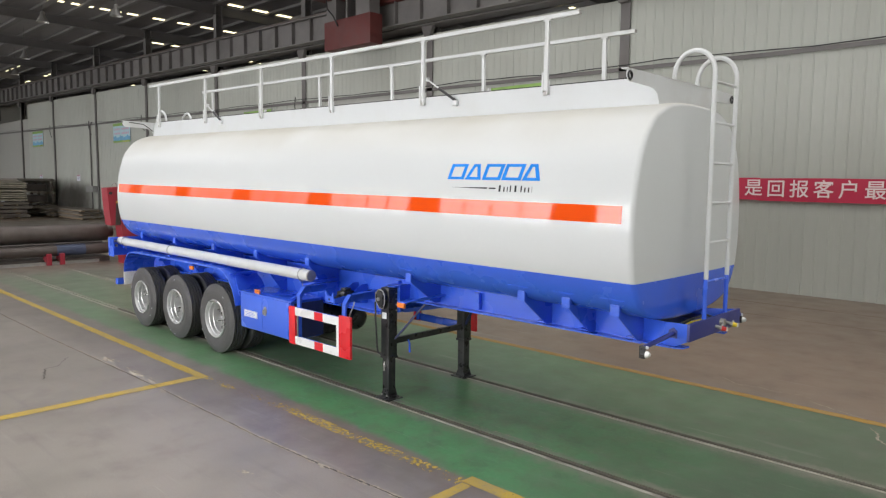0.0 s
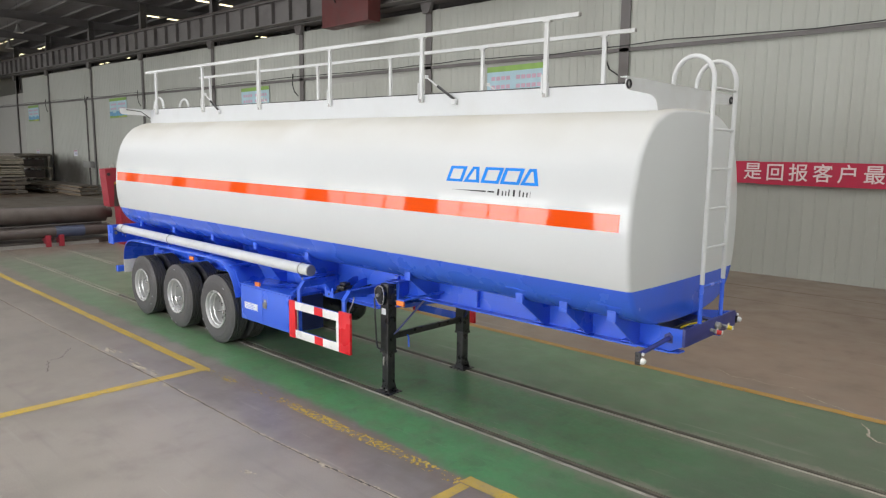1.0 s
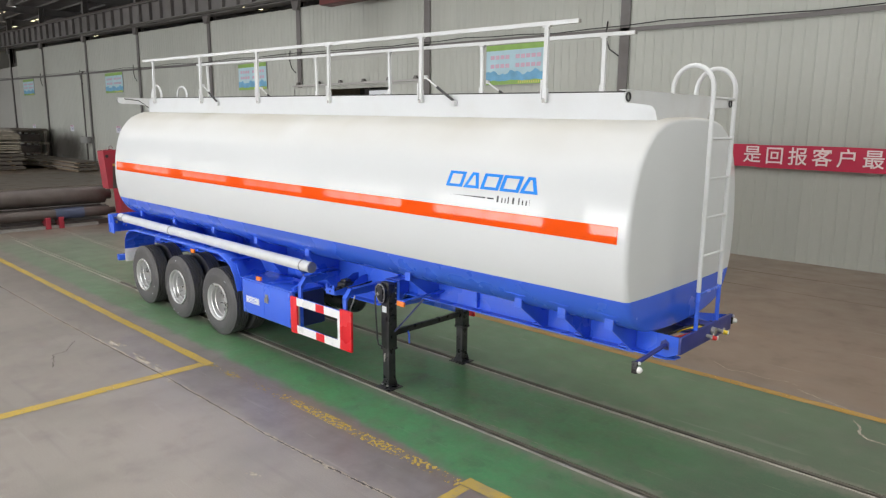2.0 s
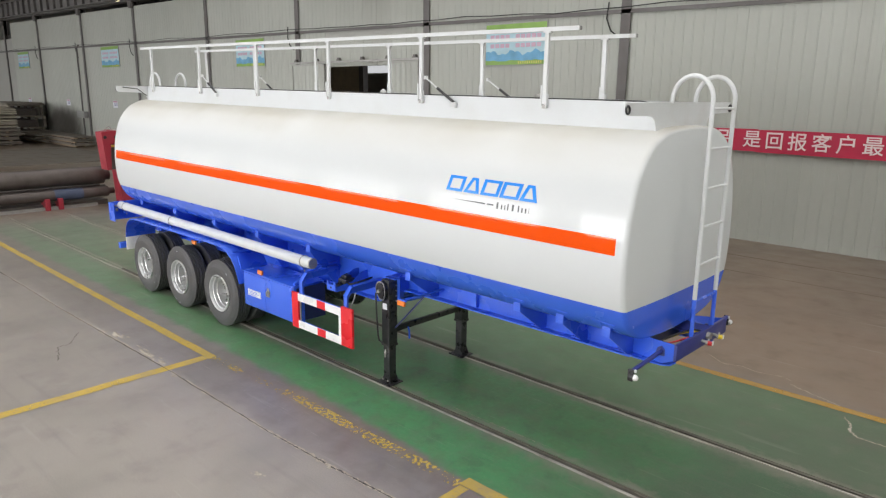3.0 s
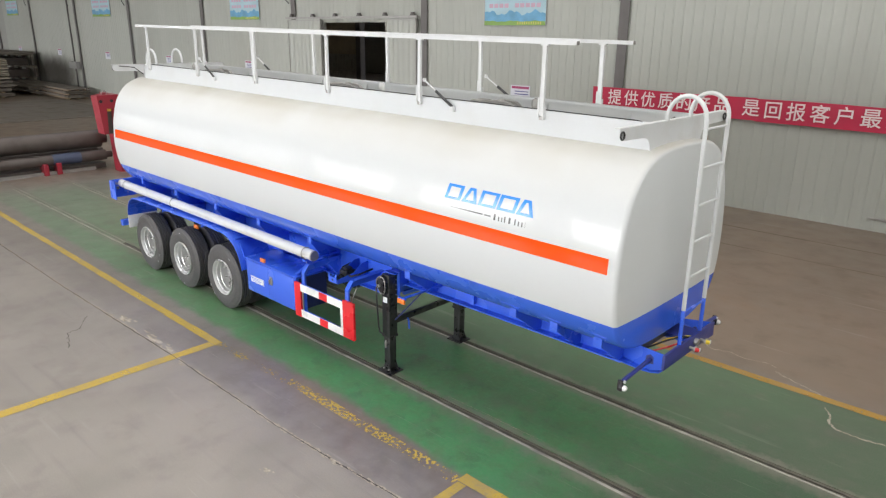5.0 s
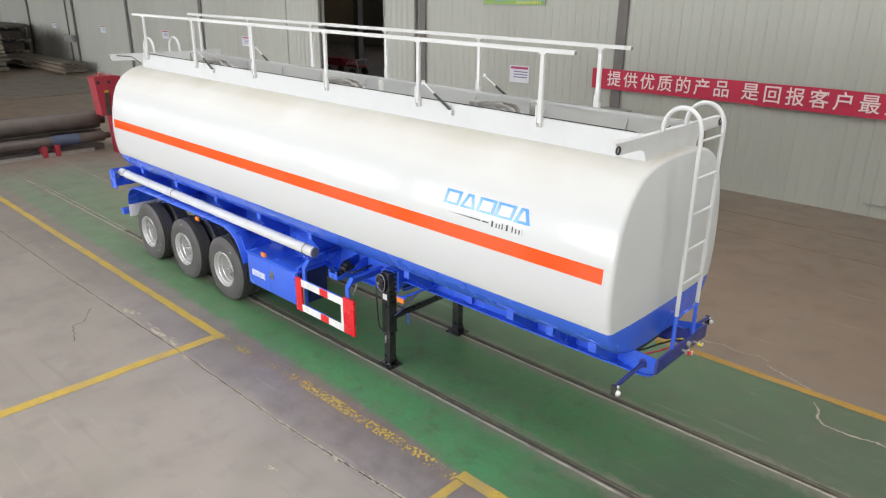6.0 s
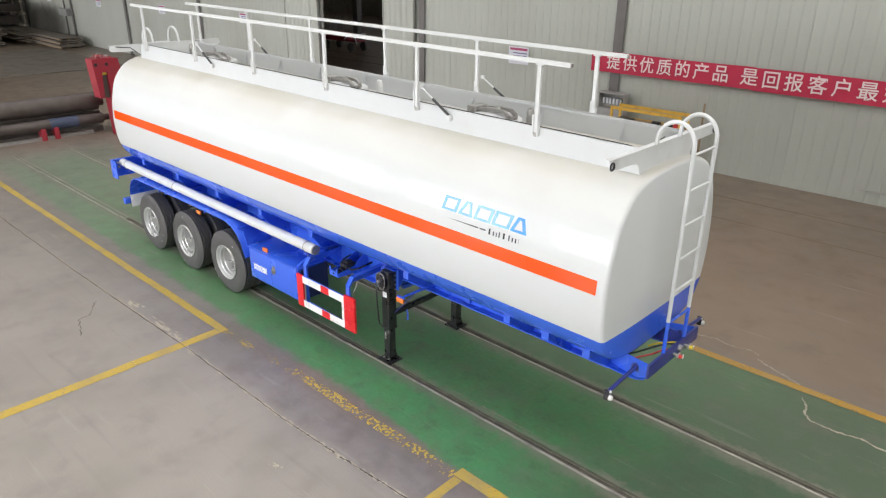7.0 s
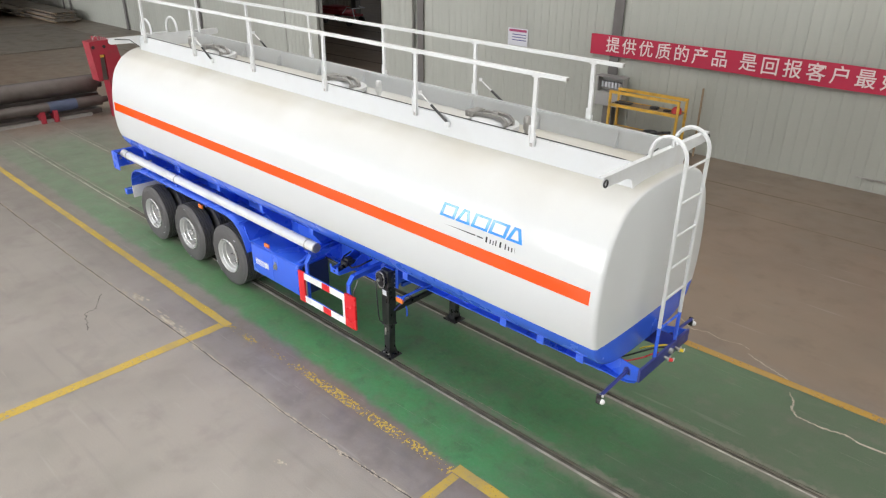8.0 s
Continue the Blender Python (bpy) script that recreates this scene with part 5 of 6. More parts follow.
tube(bm, [(-0.92, -0.74, 1.21), (-0.98, -0.74, 1.22), (-1.03, -0.66, 1.24), (-1.05, -0.5, 1.26)], 0.014, 8)
tube(bm, [(-0.76, -0.78, 1.22), (-0.68, -0.80, 1.22), (-0.60, -0.72, 1.25), (-0.58, -0.5, 1.28)], 0.014, 8)
tube(bm, [(-0.84, -0.82, 1.20), (-0.84, -0.87, 1.20)], 0.03, 12)
tube(bm, [(-0.84, -0.90, 1.15), (-0.84, -0.90, 1.20)], 0.045, 14)
tube(bm, [(-0.84, -0.66, 1.20), (-0.80, -0.58, 1.24), (-0.76, -0.50, 1.30)], 0.013, 8)
part("valve_gear", bm, BLACK, trailer, "black valve gear on a small tray")
bm = bmesh.new()
prism(bm, [(-0.93, 1.145), (-0.93, 1.275), (-0.905, 1.275), (-0.89, 1.225), (-0.79, 1.225), (-0.775, 1.275), (-0.75, 1.275), (-0.75, 1.145)], "y", -1.0, -0.991)
notch = part("tray_front", bm, BLUE, trailer, "bright blue notched bracket")
part("bracket_hole", tube(bmesh.new(), [(-0.84, -1.002, 1.185), (-0.84, -0.995, 1.185)], 0.016, 10), DARK, notch)
bm = bmesh.new()
tube(bm, [(-0.32, -1.0, 1.22), (-0.33, -1.02, 1.14), (-0.35, -1.05, 1.06), (-0.36, -1.06, 0.98)], 0.009, 6)
part("chain", bm, GALV, trailer, "short steel chain")

# pipe along the side
bm = bmesh.new()
tube(bm, [(-7.52, -1.05, 1.515), (-1.17, -1.05, 1.462)], 0.076, 28)
pipe = part("hose_tube", bm, WHITE2, trailer, "long white tube carried along the side")
part("tube_cap", tube(bmesh.new(), [(-1.17, -1.05, 1.462), (-1.155, -1.05, 1.4618)], [0.077, 0.072], 28), GALV, pipe, "grey end cap")
part("tube_cap", tube(bmesh.new(), [(-7.55, -1.05, 1.515), (-7.52, -1.05, 1.515)], [0.055, 0.076], 28), GALV, pipe, "grey end cap")
for x in (-7.28, -5.30, -1.36):
    bm = bmesh.new()
    zc = 1.515 - 0.053 * (x + 7.52) / 6.35
    tube(bm, [(x, -1.05 + 0.081 * math.cos(a), zc + 0.081 * math.sin(a)) for a in [6.2832 * k / 24 for k in range(24)]], 0.007, 6, closed=True)
    tube(bm, [(x, -1.05, zc - 0.08), (x, -1.05, zc - 0.15)], 0.008, 6)
    part("strap", bm, GALV, pipe, "thin steel strap")
    part("tube_bracket", boxes((x - 0.03, x + 0.03, -1.10, -0.5, zc - 0.115, zc - 0.09)), BLUE, pipe)
bm = bmesh.new()
tube(bm, [(-7.56, -1.10, 1.50), (-7.62, -1.12, 1.50)], 0.022, 10)
tube(bm, [(-7.58, -1.13, 1.42), (-7.58, -1.10, 1.42)], 0.03, 10)
part("tube_lock", bm, GALV, pipe)

# rear end
bm = bmesh.new()
box(bm, -7.66, -7.62, -1.24, 1.24, 1.22, 1.58, 0.008)
box(bm, -7.62, -7.40, -1.24, -1.225, 1.22, 1.58)
box(bm, -7.62, -7.40, 1.225, 1.24, 1.22, 1.58)
part("rear_panel", bm, BLUE, trailer, "blue rear panel across the chassis")
bm = bmesh.new()
box(bm, -7.56, -7.46, -1.16, 1.16, 0.66, 0.78, 0.008)
for s in (-1, 1):
    box(bm, -7.53, -7.47, s * 0.55 - 0.04, s * 0.55 + 0.04, 0.78, 1.22)
part("underrun_bar", bm, BLUE, trailer, "blue rear underrun bar")


# mudguards
def mudguard(s):
    ya, yb = s * 0.60, s * 1.175
    line = [(-7.10, 0.93), (-7.10, 1.02), (-7.06, 1.16), (-6.97, 1.27), (-6.83, 1.345), (-6.65, 1.37)]
    line += [(-6.4 + 0.5 * k, 1.372) for k in range(6)]
    line += [(-3.42, 1.36), (-3.26, 1.31), (-3.12, 1.22), (-3.02, 1.10), (-2.96, 0.96), (-2.92, 0.84)]
    bm = bmesh.new()
    rows = []
    for x, z in line:
        rows.append([bm.verts.new((x, y, z + dz)) for y, dz in ((yb, -0.022), (yb, -0.002), (yb - s * 0.012, 0.004), (yb - s * 0.12, -0.004), (yb - s * 0.14, 0.008), (yb - s * 0.30, -0.008), (yb - s * 0.32, -0.024), (ya, -0.055))])
    for a, b in zip(rows, rows[1:]):
        for k in range(len(a) - 1):
            bm.faces.new((a[k], a[k + 1], b[k + 1], b[k]))
    bmesh.ops.solidify(bm, geom=bm.faces[:], thickness=0.006)
    g = part("mudguard", bm, BLUE, trailer, "long blue mudguard over the three wheels")
    for x in (-7.07, -5.62, -4.2, -3.15):
        bm = bmesh.new()
        tube(bm, [(x, s * 0.5, 1.30), (x, yb - s * 0.04, 1.30 if x > -7 else 1.1)], 0.02, 8)
        part("mudguard_stay", bm, BLUE, g)
    for x in (-3.04, -2.98):
        bm = bmesh.new()
        bar(bm, (x - 0.1, yb - s * 0.1, 1.24), (x + 0.02, yb - s * 0.1, 0.98), 0.02, 0.03)
        part("rib", bm, BLUE, g)
    for x, z in ((-7.09, 1.02), (-7.065, 1.12), (-7.01, 1.21), (-6.92, 1.285), (-6.80, 1.335), (-6.6, 1.352), (-3.30, 1.31), (-3.16, 1.23), (-3.06, 1.12), (-2.99, 0.98)):
        part("rib", tube(bmesh.new(), [(x, yb - s * 0.02, z - 0.012), (x, ya, z - 0.045)], 0.011, 6), BLUE, g)
    bm = bmesh.new()
    box(bm, -7.115, -7.095, min(ya, yb), max(ya, yb), 0.70, 0.95, 0.003)
    part("mudflap", bm, PLATE, g, "pale grey mudflap")
    return g


mudguard(-1)
mudguard(1)

# axles and wheels
AX = (-6.38, -5.00, -3.62)
R = 0.545
for ax in AX:
    part("axle", tube(bmesh.new(), [(ax, -0.95, R - 0.01), (ax, 0.95, R - 0.01)], 0.07, 16), BLACK, trailer, "dark axle tube")
    for s in (-1, 1):
        bm = bmesh.new()
        for k in range(4):
            n = 9
            pts = [(ax - (0.55 - 0.09 * k) + 2 * (0.55 - 0.09 * k) * i / (n - 1), s * 0.5, 0.80 - 0.018 * k - 0.10 * (1 - (2 * i / (n - 1) - 1) ** 2) + 0.04) for i in range(n)]
            for p, q in zip(pts, pts[1:]):
                bar(bm, p, q, 0.09, 0.014)
        box(bm, ax - 0.63, ax - 0.52, s * 0.5 - 0.06, s * 0.5 + 0.06, 0.78, 1.0)
        part("leaf_spring", bm, BLACK, trailer, "dark leaf spring")


def wheel_mesh():
    w = new("wheel")
    w.parent = trailer
    w.location = (AX[0], -1.0, R)
    c = (AX[0], -1.0, R)
    prof = [(0.290, -0.125), (0.315, -0.140), (0.40, -0.150), (0.47, -0.146), (0.505, -0.134), (0.515, -0.126), (0.532, -0.113)]
    tread = []
    for k in range(5):                            # four grooves between five ribs
        y0 = -0.109 + 0.0455 * k
        tread += [(R, y0), (R, y0 + 0.029), (R - 0.022, y0 + 0.031), (R - 0.022, y0 + 0.0435)]
    prof += tread[:-2] + [(0.532, 0.113), (0.515, 0.126), (0.47, 0.146), (0.40, 0.150), (0.315, 0.140), (0.290, 0.125)]
    bm = bmesh.new()
    lathe(bm, prof, c, "y", 56)
    lathe(bm, [(0.425, -0.1515), (0.432, -0.154), (0.440, -0.1505)], c, "y", 56)
    part("tyre", bm, RUBBER, w, "black ribbed truck tyre")
    for a in (1.9, 2.25, 5.0):
        mk = bmesh.new()
        box(mk, -0.016, 0.016, -0.156, -0.1535, 0.462, 0.470)
        bmesh.ops.transform(mk, matrix=Matrix.Translation(c) @ Matrix.Rotation(a, 4, "Y"), verts=mk.verts)
        part("size_mark", mk, PAPER, w, "small white mark on the tyre wall")
    bm = bmesh.new()
    rim = [(0.292, -0.13), (0.306, -0.144), (0.300, -0.156), (0.288, -0.155), (0.281, -0.144), (0.279, -0.105), (0.262, -0.100), (0.258, -0.108), (0.252, -0.104), (0.249, -0.05), (0.238, -0.042), (0.236, 0.06), (0.224, 0.10), (0.19, 0.085), (0.145, 0.08), (0.14, 0.13), (0.0, 0.13)]
    lathe(bm, rim, c, "y", 56)
    lathe(bm, [(0.236, 0.06), (0.25, 0.14), (0.29, 0.145)], c, "y", 40)
    part("rim", bm, STEEL, w, "silver steel rim")
    bm = bmesh.new()
    for k in range(8):
        a = 6.2832 * k / 8
        x, z = c[0] + 0.205 * math.cos(a + 0.3), c[2] + 0.205 * math.sin(a + 0.3)
        lathe(bm, [(0.0, 0.082), (0.028, 0.082), (0.030, 0.09)], (x, -1.0, z), "y", 12)
    part("hand_hole", bm, DARK, w)
    bm = bmesh.new()
    for k in range(10):
        a = 6.2832 * k / 10
        x, z = c[0] + 0.158 * math.cos(a), c[2] + 0.158 * math.sin(a)
        tube(bm, [(x, -1.0 + 0.09, z), (x, -1.0 + 0.045, z)], 0.017, 6)
    lathe(bm, [(0.0, 0.035), (0.05, 0.035), (0.07, 0.045), (0.085, 0.07), (0.10, 0.13)], c, "y", 28)
    part("hub", bm, GALV, w, "silver hub with wheel nuts")
    return w


wheel = wheel_mesh()
for i, ax in enumerate(AX):
    for s in (-1, 1):
        for y, face in ((s * 1.0, s), (s * 0.665, -s)):
            if i == 0 and s == -1 and y == -1.0:
                continue
            spin = pose(ax, y, R, 0, 0, 0 if face < 0 else 180) @ pose(0, 0, 0, 0, 37 * (i + 1) + (20 if y > 0 else 0), 0)
            copy_thing(wheel, spin)

# ---- things on and before the cladding wall ----
WY = NORTH - 0.012                                # front of the upper cladding and of the ribs


def letters(text, size, at, parent, name="characters", mat=BANNERTXT, label=""):
    cu = bpy.data.curves.new(name, "FONT")
    cu.offset = 0.009 * size
    cu.body, cu.size, cu.extrude, cu.align_x, cu.align_y = text, size, 0.001, "CENTER", "CENTER"
    tmp = new(name + "_curve", cu)
    dg = bpy.context.evaluated_depsgraph_get()
    me = bpy.data.meshes.new_from_object(tmp.evaluated_get(dg))
    bpy.data.objects.remove(tmp)
    me.materials.clear()
    me.materials.append(mat)
    ob = new(name, me)
    ob.parent = parent
    ob.matrix_basis = Matrix.Translation(Vector(at) - place_of(parent)) @ pose(0, 0, 0, 90, 0, 0)
    if label:
        tagged(ob, label)
    return ob


BY = NORTH - 0.10                                 # the banner hangs across the column faces
banner = thing("banner", (-4.85, BY, 2.35), "long red cloth banner with pale printed characters", "banner")


def cloth():
    bm = bmesh.new()
    n, m = 90, 4
    grid = []
    for i in range(n + 1):
        x = -4.85 + 11.2 * i / n
        row = []
        for j in range(m + 1):
            z = 2.37 + 0.57 * j / m - 0.012 * (x + 4.8) * (1 if x > 0 else 0.3) * 0.5 + 0.012 * math.sin(x * 1.1) * (j / m)
            row.append(bm.verts.new((x, BY + 0.008 * math.sin(2.3 * x + 0.8 * j) + 0.003 * math.sin(7.1 * x), z)))
        grid.append(row)
    for i in range(n):
        for j in range(m):
            bm.faces.new((grid[i][j], grid[i + 1][j], grid[i + 1][j + 1], grid[i][j + 1]))
    bmesh.ops.solidify(bm, geom=bm.faces[:], thickness=0.003)
    return bm


part("cloth", cloth(), BANNER, banner, "red cloth")
for k, ch in enumerate("提供优质的产品是回报客户最好"):
    cx = (-4.10 + 0.53 * k) if k < 7 else (-0.17 + 0.545 * (k - 7))
    cz = 2.655 - (0.006 * (cx + 4.8) * (1 if cx > 0 else 0.3))
    letters(ch, 0.46, (cx, BY - 0.0195, cz), banner, "character")


def poster(x0, x1, z0, z1, tilt=0.0):
    y = WY - 0.02
    p = thing("wall_poster", (x0, y, z0), "landscape poster with rows of pink print over blue hills", "poster", "posters on the cladding wall")
    h, w = z1 - z0, x1 - x0
    part("board", boxes((x0 - 0.02, x1 + 0.02, y, y + 0.02, z0 - 0.02, z1 + 0.02)), BOXGREY, p, smooth=0)

    def ban(za, zb, mat, d, name, wavy=0.0):
        bm = bmesh.new()
        n = 24
        lo = [bm.verts.new((x0 + w * i / n, y - d, z0 + h * za)) for i in range(n + 1)]
        hi = [bm.verts.new((x0 + w * i / n, y - d, z0 + h * (zb + wavy * (math.sin(i * 0.7) + 0.6 * math.sin(i * 1.9 + 1))))) for i in range(n + 1)]
        for i in range(n):
            bm.faces.new((lo[i], lo[i + 1], hi[i + 1], hi[i]))
        part(name, bm, mat, p, smooth=0)
    ban(0.0, 1.0, P_SKY, 0.002, "sky_print")
    ban(0.86, 1.0, P_GREEN, 0.005, "green_band")
    ban(0.05, 0.30, P_BLUE, 0.005, "hill_print", 0.05)
    ban(0.0, 0.10, P_GREEN, 0.008, "grass_print", 0.012)
    for r in (0.42, 0.64):
        for k in range(10):
            if k == 4:
                continue
            a = x0 + w * (0.08 + 0.086 * k)
            part("print_mark", boxes((a, a + w * 0.066, y - 0.012, y - 0.0085, z0 + h * r, z0 + h * (r + 0.10))), PINK, p, "pink print mark", smooth=0)
    bm = bmesh.new()
    for k in range(11):
        a = x0 + w * (0.56 + 0.036 * k)
        box(bm, a, a + w * 0.016, y - 0.013, y - 0.0095, z0 + h * 0.02, z0 + h * 0.09)
    part("fence_print", bm, P_YEL, p, smooth=0)


poster(-9.25, -6.78, 4.69, 5.98)
poster(-25.50, -22.95, 4.95, 6.20)
poster(-42.70, -39.85, 5.22, 6.50)
poster(-60.65, -57.85, 5.45, 6.73)


def notice(x0, x1, z0, z1):
    y = WY - 0.012
    p = thing("notice", (x0, y, z0), "small white printed notice with a red heading on the cladding", "notice", "notices on the cladding wall")
    h, w = z1 - z0, x1 - x0
    part("sheet", boxes((x0, x1, y, y + 0.006, z0, z1)), PAPER, p, smooth=0)
    part("heading", boxes((x0 + 0.06 * w, x1 - 0.06 * w, y - 0.003, y - 0.0005, z1 - 0.2 * h, z1 - 0.06 * h)), PURPLE, p, smooth=0)
    bm = bmesh.new()
    for k in range(3):
        box(bm, x0 + 0.22 * w, x1 - 0.08 * w, y - 0.003, y - 0.0005, z0 + h * (0.62 - 0.16 * k), z0 + h * (0.67 - 0.16 * k))
    part("print_bars", bm, NAVY, p, smooth=0)


notice(-8.05, -7.25, 2.27, 2.81)
for x in (-24.5, -32.9, -41.5, -50.2, -59.2):
    notice(x, x + 0.75, 2.60, 3.05)
bm = bmesh.new()
tube(bm, [(EAST - 50 * k / 40 - 0 * k, NORTH - 0.07, (GIRT + 0.08 + 0.03 * math.sin(k * 0.9) * (k % 3)) * rise(EAST - 50 * k / 40)) for k in range(41)], 0.014, 6)
tube(bm, [(-24 - 1.2 * k, NORTH - 0.07, (GIRT + 0.06 + 0.04 * math.sin(k * 1.1)) * rise(-24 - 1.2 * k)) for k in range(40)], 0.012, 6)
solid("wall_cable", bm, DARK, "dark cable running along the girt", "cable")
for x in (-4.32, -20.6, -37.7, -46.9, -55.6):
    bm = bmesh.new()
    zg = GIRT * rise(x)
    tube(bm, [(x - 0.3, NORTH - 0.05, zg + 0.25), (x - 0.35, NORTH - 0.05, zg - 0.2), (x - 0.2, NORTH - 0.05, zg - 0.55), (x + 0.1, NORTH - 0.05, zg - 0.75)], 0.02, 6)
    solid("cable_loop", bm, DARK, "dark cable hanging in a loop beside a column", "cable", group="cable loops")
bm = bmesh.new()
tube(bm, [(-47.0, NORTH - 0.06, 0.0), (-47.0, NORTH - 0.06, 6.6), (-46.6, NORTH - 0.06, 6.8)], 0.05, 8)
solid("conduit", bm, COLUMN, "thin dark conduit on the cladding", "conduit")
solid("wall_box", boxes((-47.4, -46.0, NORTH - 0.35, NORTH - 0.06, 1.80, 2.25), bevel=0.01), BOXGREY, "grey switch box on the cladding", "box")
bm = bmesh.new()
prism(bm, [(2.85, 0.30), (2.87, 0.33), (5.5, 0.33), (5.5, 0.30)], "y", NORTH - 0.03, NORTH - 0.006)
solid("wall_trim", bm, GALV, "thin grey strip low on the cladding", "trim", "structure", smooth=0)

# sliding door leaves on their track
tr = thing("sliding_door_track", (-16.4, NORTH - 0.16, 4.98), "grey overhead track of the sliding doors", "track")
part("track", boxes((-20.6, -12.35, NORTH - 0.20, NORTH - 0.10, 4.95, 5.03)), GALV, tr, smooth=0)
for k in range(6):
    xx = -20.2 + 1.52 * k
    bm = bmesh.new()
    prism(bm, [(xx - 0.10, 5.03), (xx + 0.10, 5.03), (xx + 0.04, 5.15), (xx - 0.04, 5.15)], "y", NORTH - 0.20, NORTH - 0.07)
    part("hanger", bm, COLUMN, tr, smooth=0)


def leaf(x0, x1, name):
    d = thing(name, (x0, NORTH - 0.15, 0), "pale ribbed steel sliding door leaf, pushed open", "sliding door", "sliding door leaves", "structure")
    bm = bmesh.new()
    n = int((x1 - x0) / 0.14)
    poly = []
    for i in range(n + 1):
        x = x0 + (x1 - x0) * i / n
        poly.append((x, NORTH - 0.155 - (0.022 if i % 2 else 0.0)))
    pts = poly + [(p[0], NORTH - 0.125) for p in reversed(poly)]
    for k in range(n):
        a, b = poly[k], poly[k + 1]
        v = [bm.verts.new((a[0], a[1], 0.03)), bm.verts.new((b[0], b[1], 0.03)), bm.verts.new((b[0], b[1], 4.86)), bm.verts.new((a[0], a[1], 4.86))]
        bm.faces.new(v)
    box(bm, x0, x1, NORTH - 0.13, NORTH - 0.11, 0.02, 4.88)
    part("leaf_panel", bm, PANEL, d, smooth=0)
    part("leaf_edge", boxes((x0 - 0.03, x0, NORTH - 0.19, NORTH - 0.10, 0.02, 4.88), (x1, x1 + 0.03, NORTH - 0.19, NORTH - 0.10, 0.02, 4.88), (x0, x1, NORTH - 0.185, NORTH - 0.11, 4.86, 4.92)), BACKING, d, smooth=0)


leaf(-20.45, -18.15, "door_1")
leaf(-14.02, -12.42, "door_2")

# next bay seen through the door
solid("inner_partition", boxes((-62.0, -34.1, 27.2, 27.35, 2.85, 8.0), (-62.0, -38.6, 27.2, 27.35, 0, 2.85)), TAN, "tan partition in the next bay", "wall", "structure", smooth=0)
solid("partition_post", boxes((-34.1, -33.6, 27.05, 27.5, 0, 9.0), bevel=0.01), COLUMN, "dark steel post at the end of the partition", "post", "structure", smooth=0)
curtain = thing("strip_curtain", (-36.3, 27.25, 2.85), "pale hanging strip curtain under the tan partition", "curtain")
for k in range(28):
    x = -38.55 + 0.159 * k
    part("strip", boxes((x, x + 0.07, 27.2 + 0.02 * (k % 2), 27.205 + 0.02 * (k % 2), 0.03, 2.95)), STRIP, curtain, smooth=0)
solid("far_window", boxes((-62.0, -44.0, FARY - 0.06, FARY - 0.02, 5.95, 7.05)), FARPANE, "pale frosted window strip high in the far wall", "window", "structure", smooth=0)
# glowing strip added beyond view so the floor behind the door is lit
solid("bay_fill_glow", boxes((-38.0, 8.0, FARY - 0.06, FARY - 0.02, 1.6, 6.6)), OUTSIDE, "unseen glowing strip in the next bay, added to light the view through the door", "window", "structure", smooth=0)
for gy2 in (15.25, 17.6, 20.15, 22.3):
    solid("bay_joint", sheet(bmesh.new(), -60.0, -14.0, gy2, gy2 + 0.13, ragged=0.02, seed=int(gy2)), GROOVE, "dirty joint across the floor of the next bay", "joint", "structure", group="floor joints", smooth=0)
cart = thing("cart", (-29.5, 23.2, 0), "red steel cart with a pale push bar", "cart")
bm = bmesh.new()
box(bm, -32.3, -30.0, 22.8, 24.0, 0.62, 0.92, 0.05)
box(bm, -32.1, -30.4, 22.9, 23.9, 0.92, 1.10, 0.08)
box(bm, -30.0, -29.0, 23.0, 23.8, 0.60, 0.72, 0.03)
part("body", bm, REDSTEEL, cart)
for x in (-31.8, -29.3):
    for y in (22.85, 23.9):
        part("cart_wheel", tube(bmesh.new(), [(x, y - 0.06, 0.28), (x, y + 0.06, 0.28)], 0.28, 18), RUBBER, cart)
bm = bmesh.new()
tube(bm, [(-30.0, 22.9, 0.75), (-29.5, 22.9, 1.15), (-29.0, 22.9, 1.1), (-29.0, 23.9, 1.1), (-29.5, 23.9, 1.15)], 0.035, 8)
tube(bm, [(-29.0, 22.9, 1.1), (-28.75, 22.9, 0.4)], 0.035, 8)
part("push_bar", bm, PAPER, cart, "pale bent push bar")

# distribution cabinet on the column and yellow tool rack
cab = thing("switch_cabinet", (-3.95, 11.7, 1.0), "grey open-fronted switch cabinet on the column", "cabinet")
cx0, cx1, cy0, cy1 = -4.27, -3.42, 11.62, 11.92
part("body", boxes((cx0, cx1, cy0, cy1, 1.00, 1.40), (cx0, cx1, cy1 - 0.03, cy1, 1.40, 1.83), (cx0, cx0 + 0.03, cy0, cy1, 1.40, 1.83), (cx1 - 0.03, cx1, cy0, cy1, 1.40, 1.83),
                   (cx0 - 0.03, cx1 + 0.03, cy0 - 0.05, cy1, 1.83, 1.86)), BOXGREY, cab, smooth=0)
for k in range(6):
    x = cx0 + 0.10 + 0.11 * k
    part("breaker", boxes((x, x + 0.06, cy0 + 0.10, cy1 - 0.03, 1.52, 1.68), bevel=0.006), PAPER, cab)
# bar below the breakers, put in for the shadow line of the gap
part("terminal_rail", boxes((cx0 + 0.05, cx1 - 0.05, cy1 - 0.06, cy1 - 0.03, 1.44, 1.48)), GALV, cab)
part("cable_duct", boxes((-4.05, -3.75, cy0 + 0.1, cy1, 0.0, 1.0)), COLUMN, cab, smooth=0)

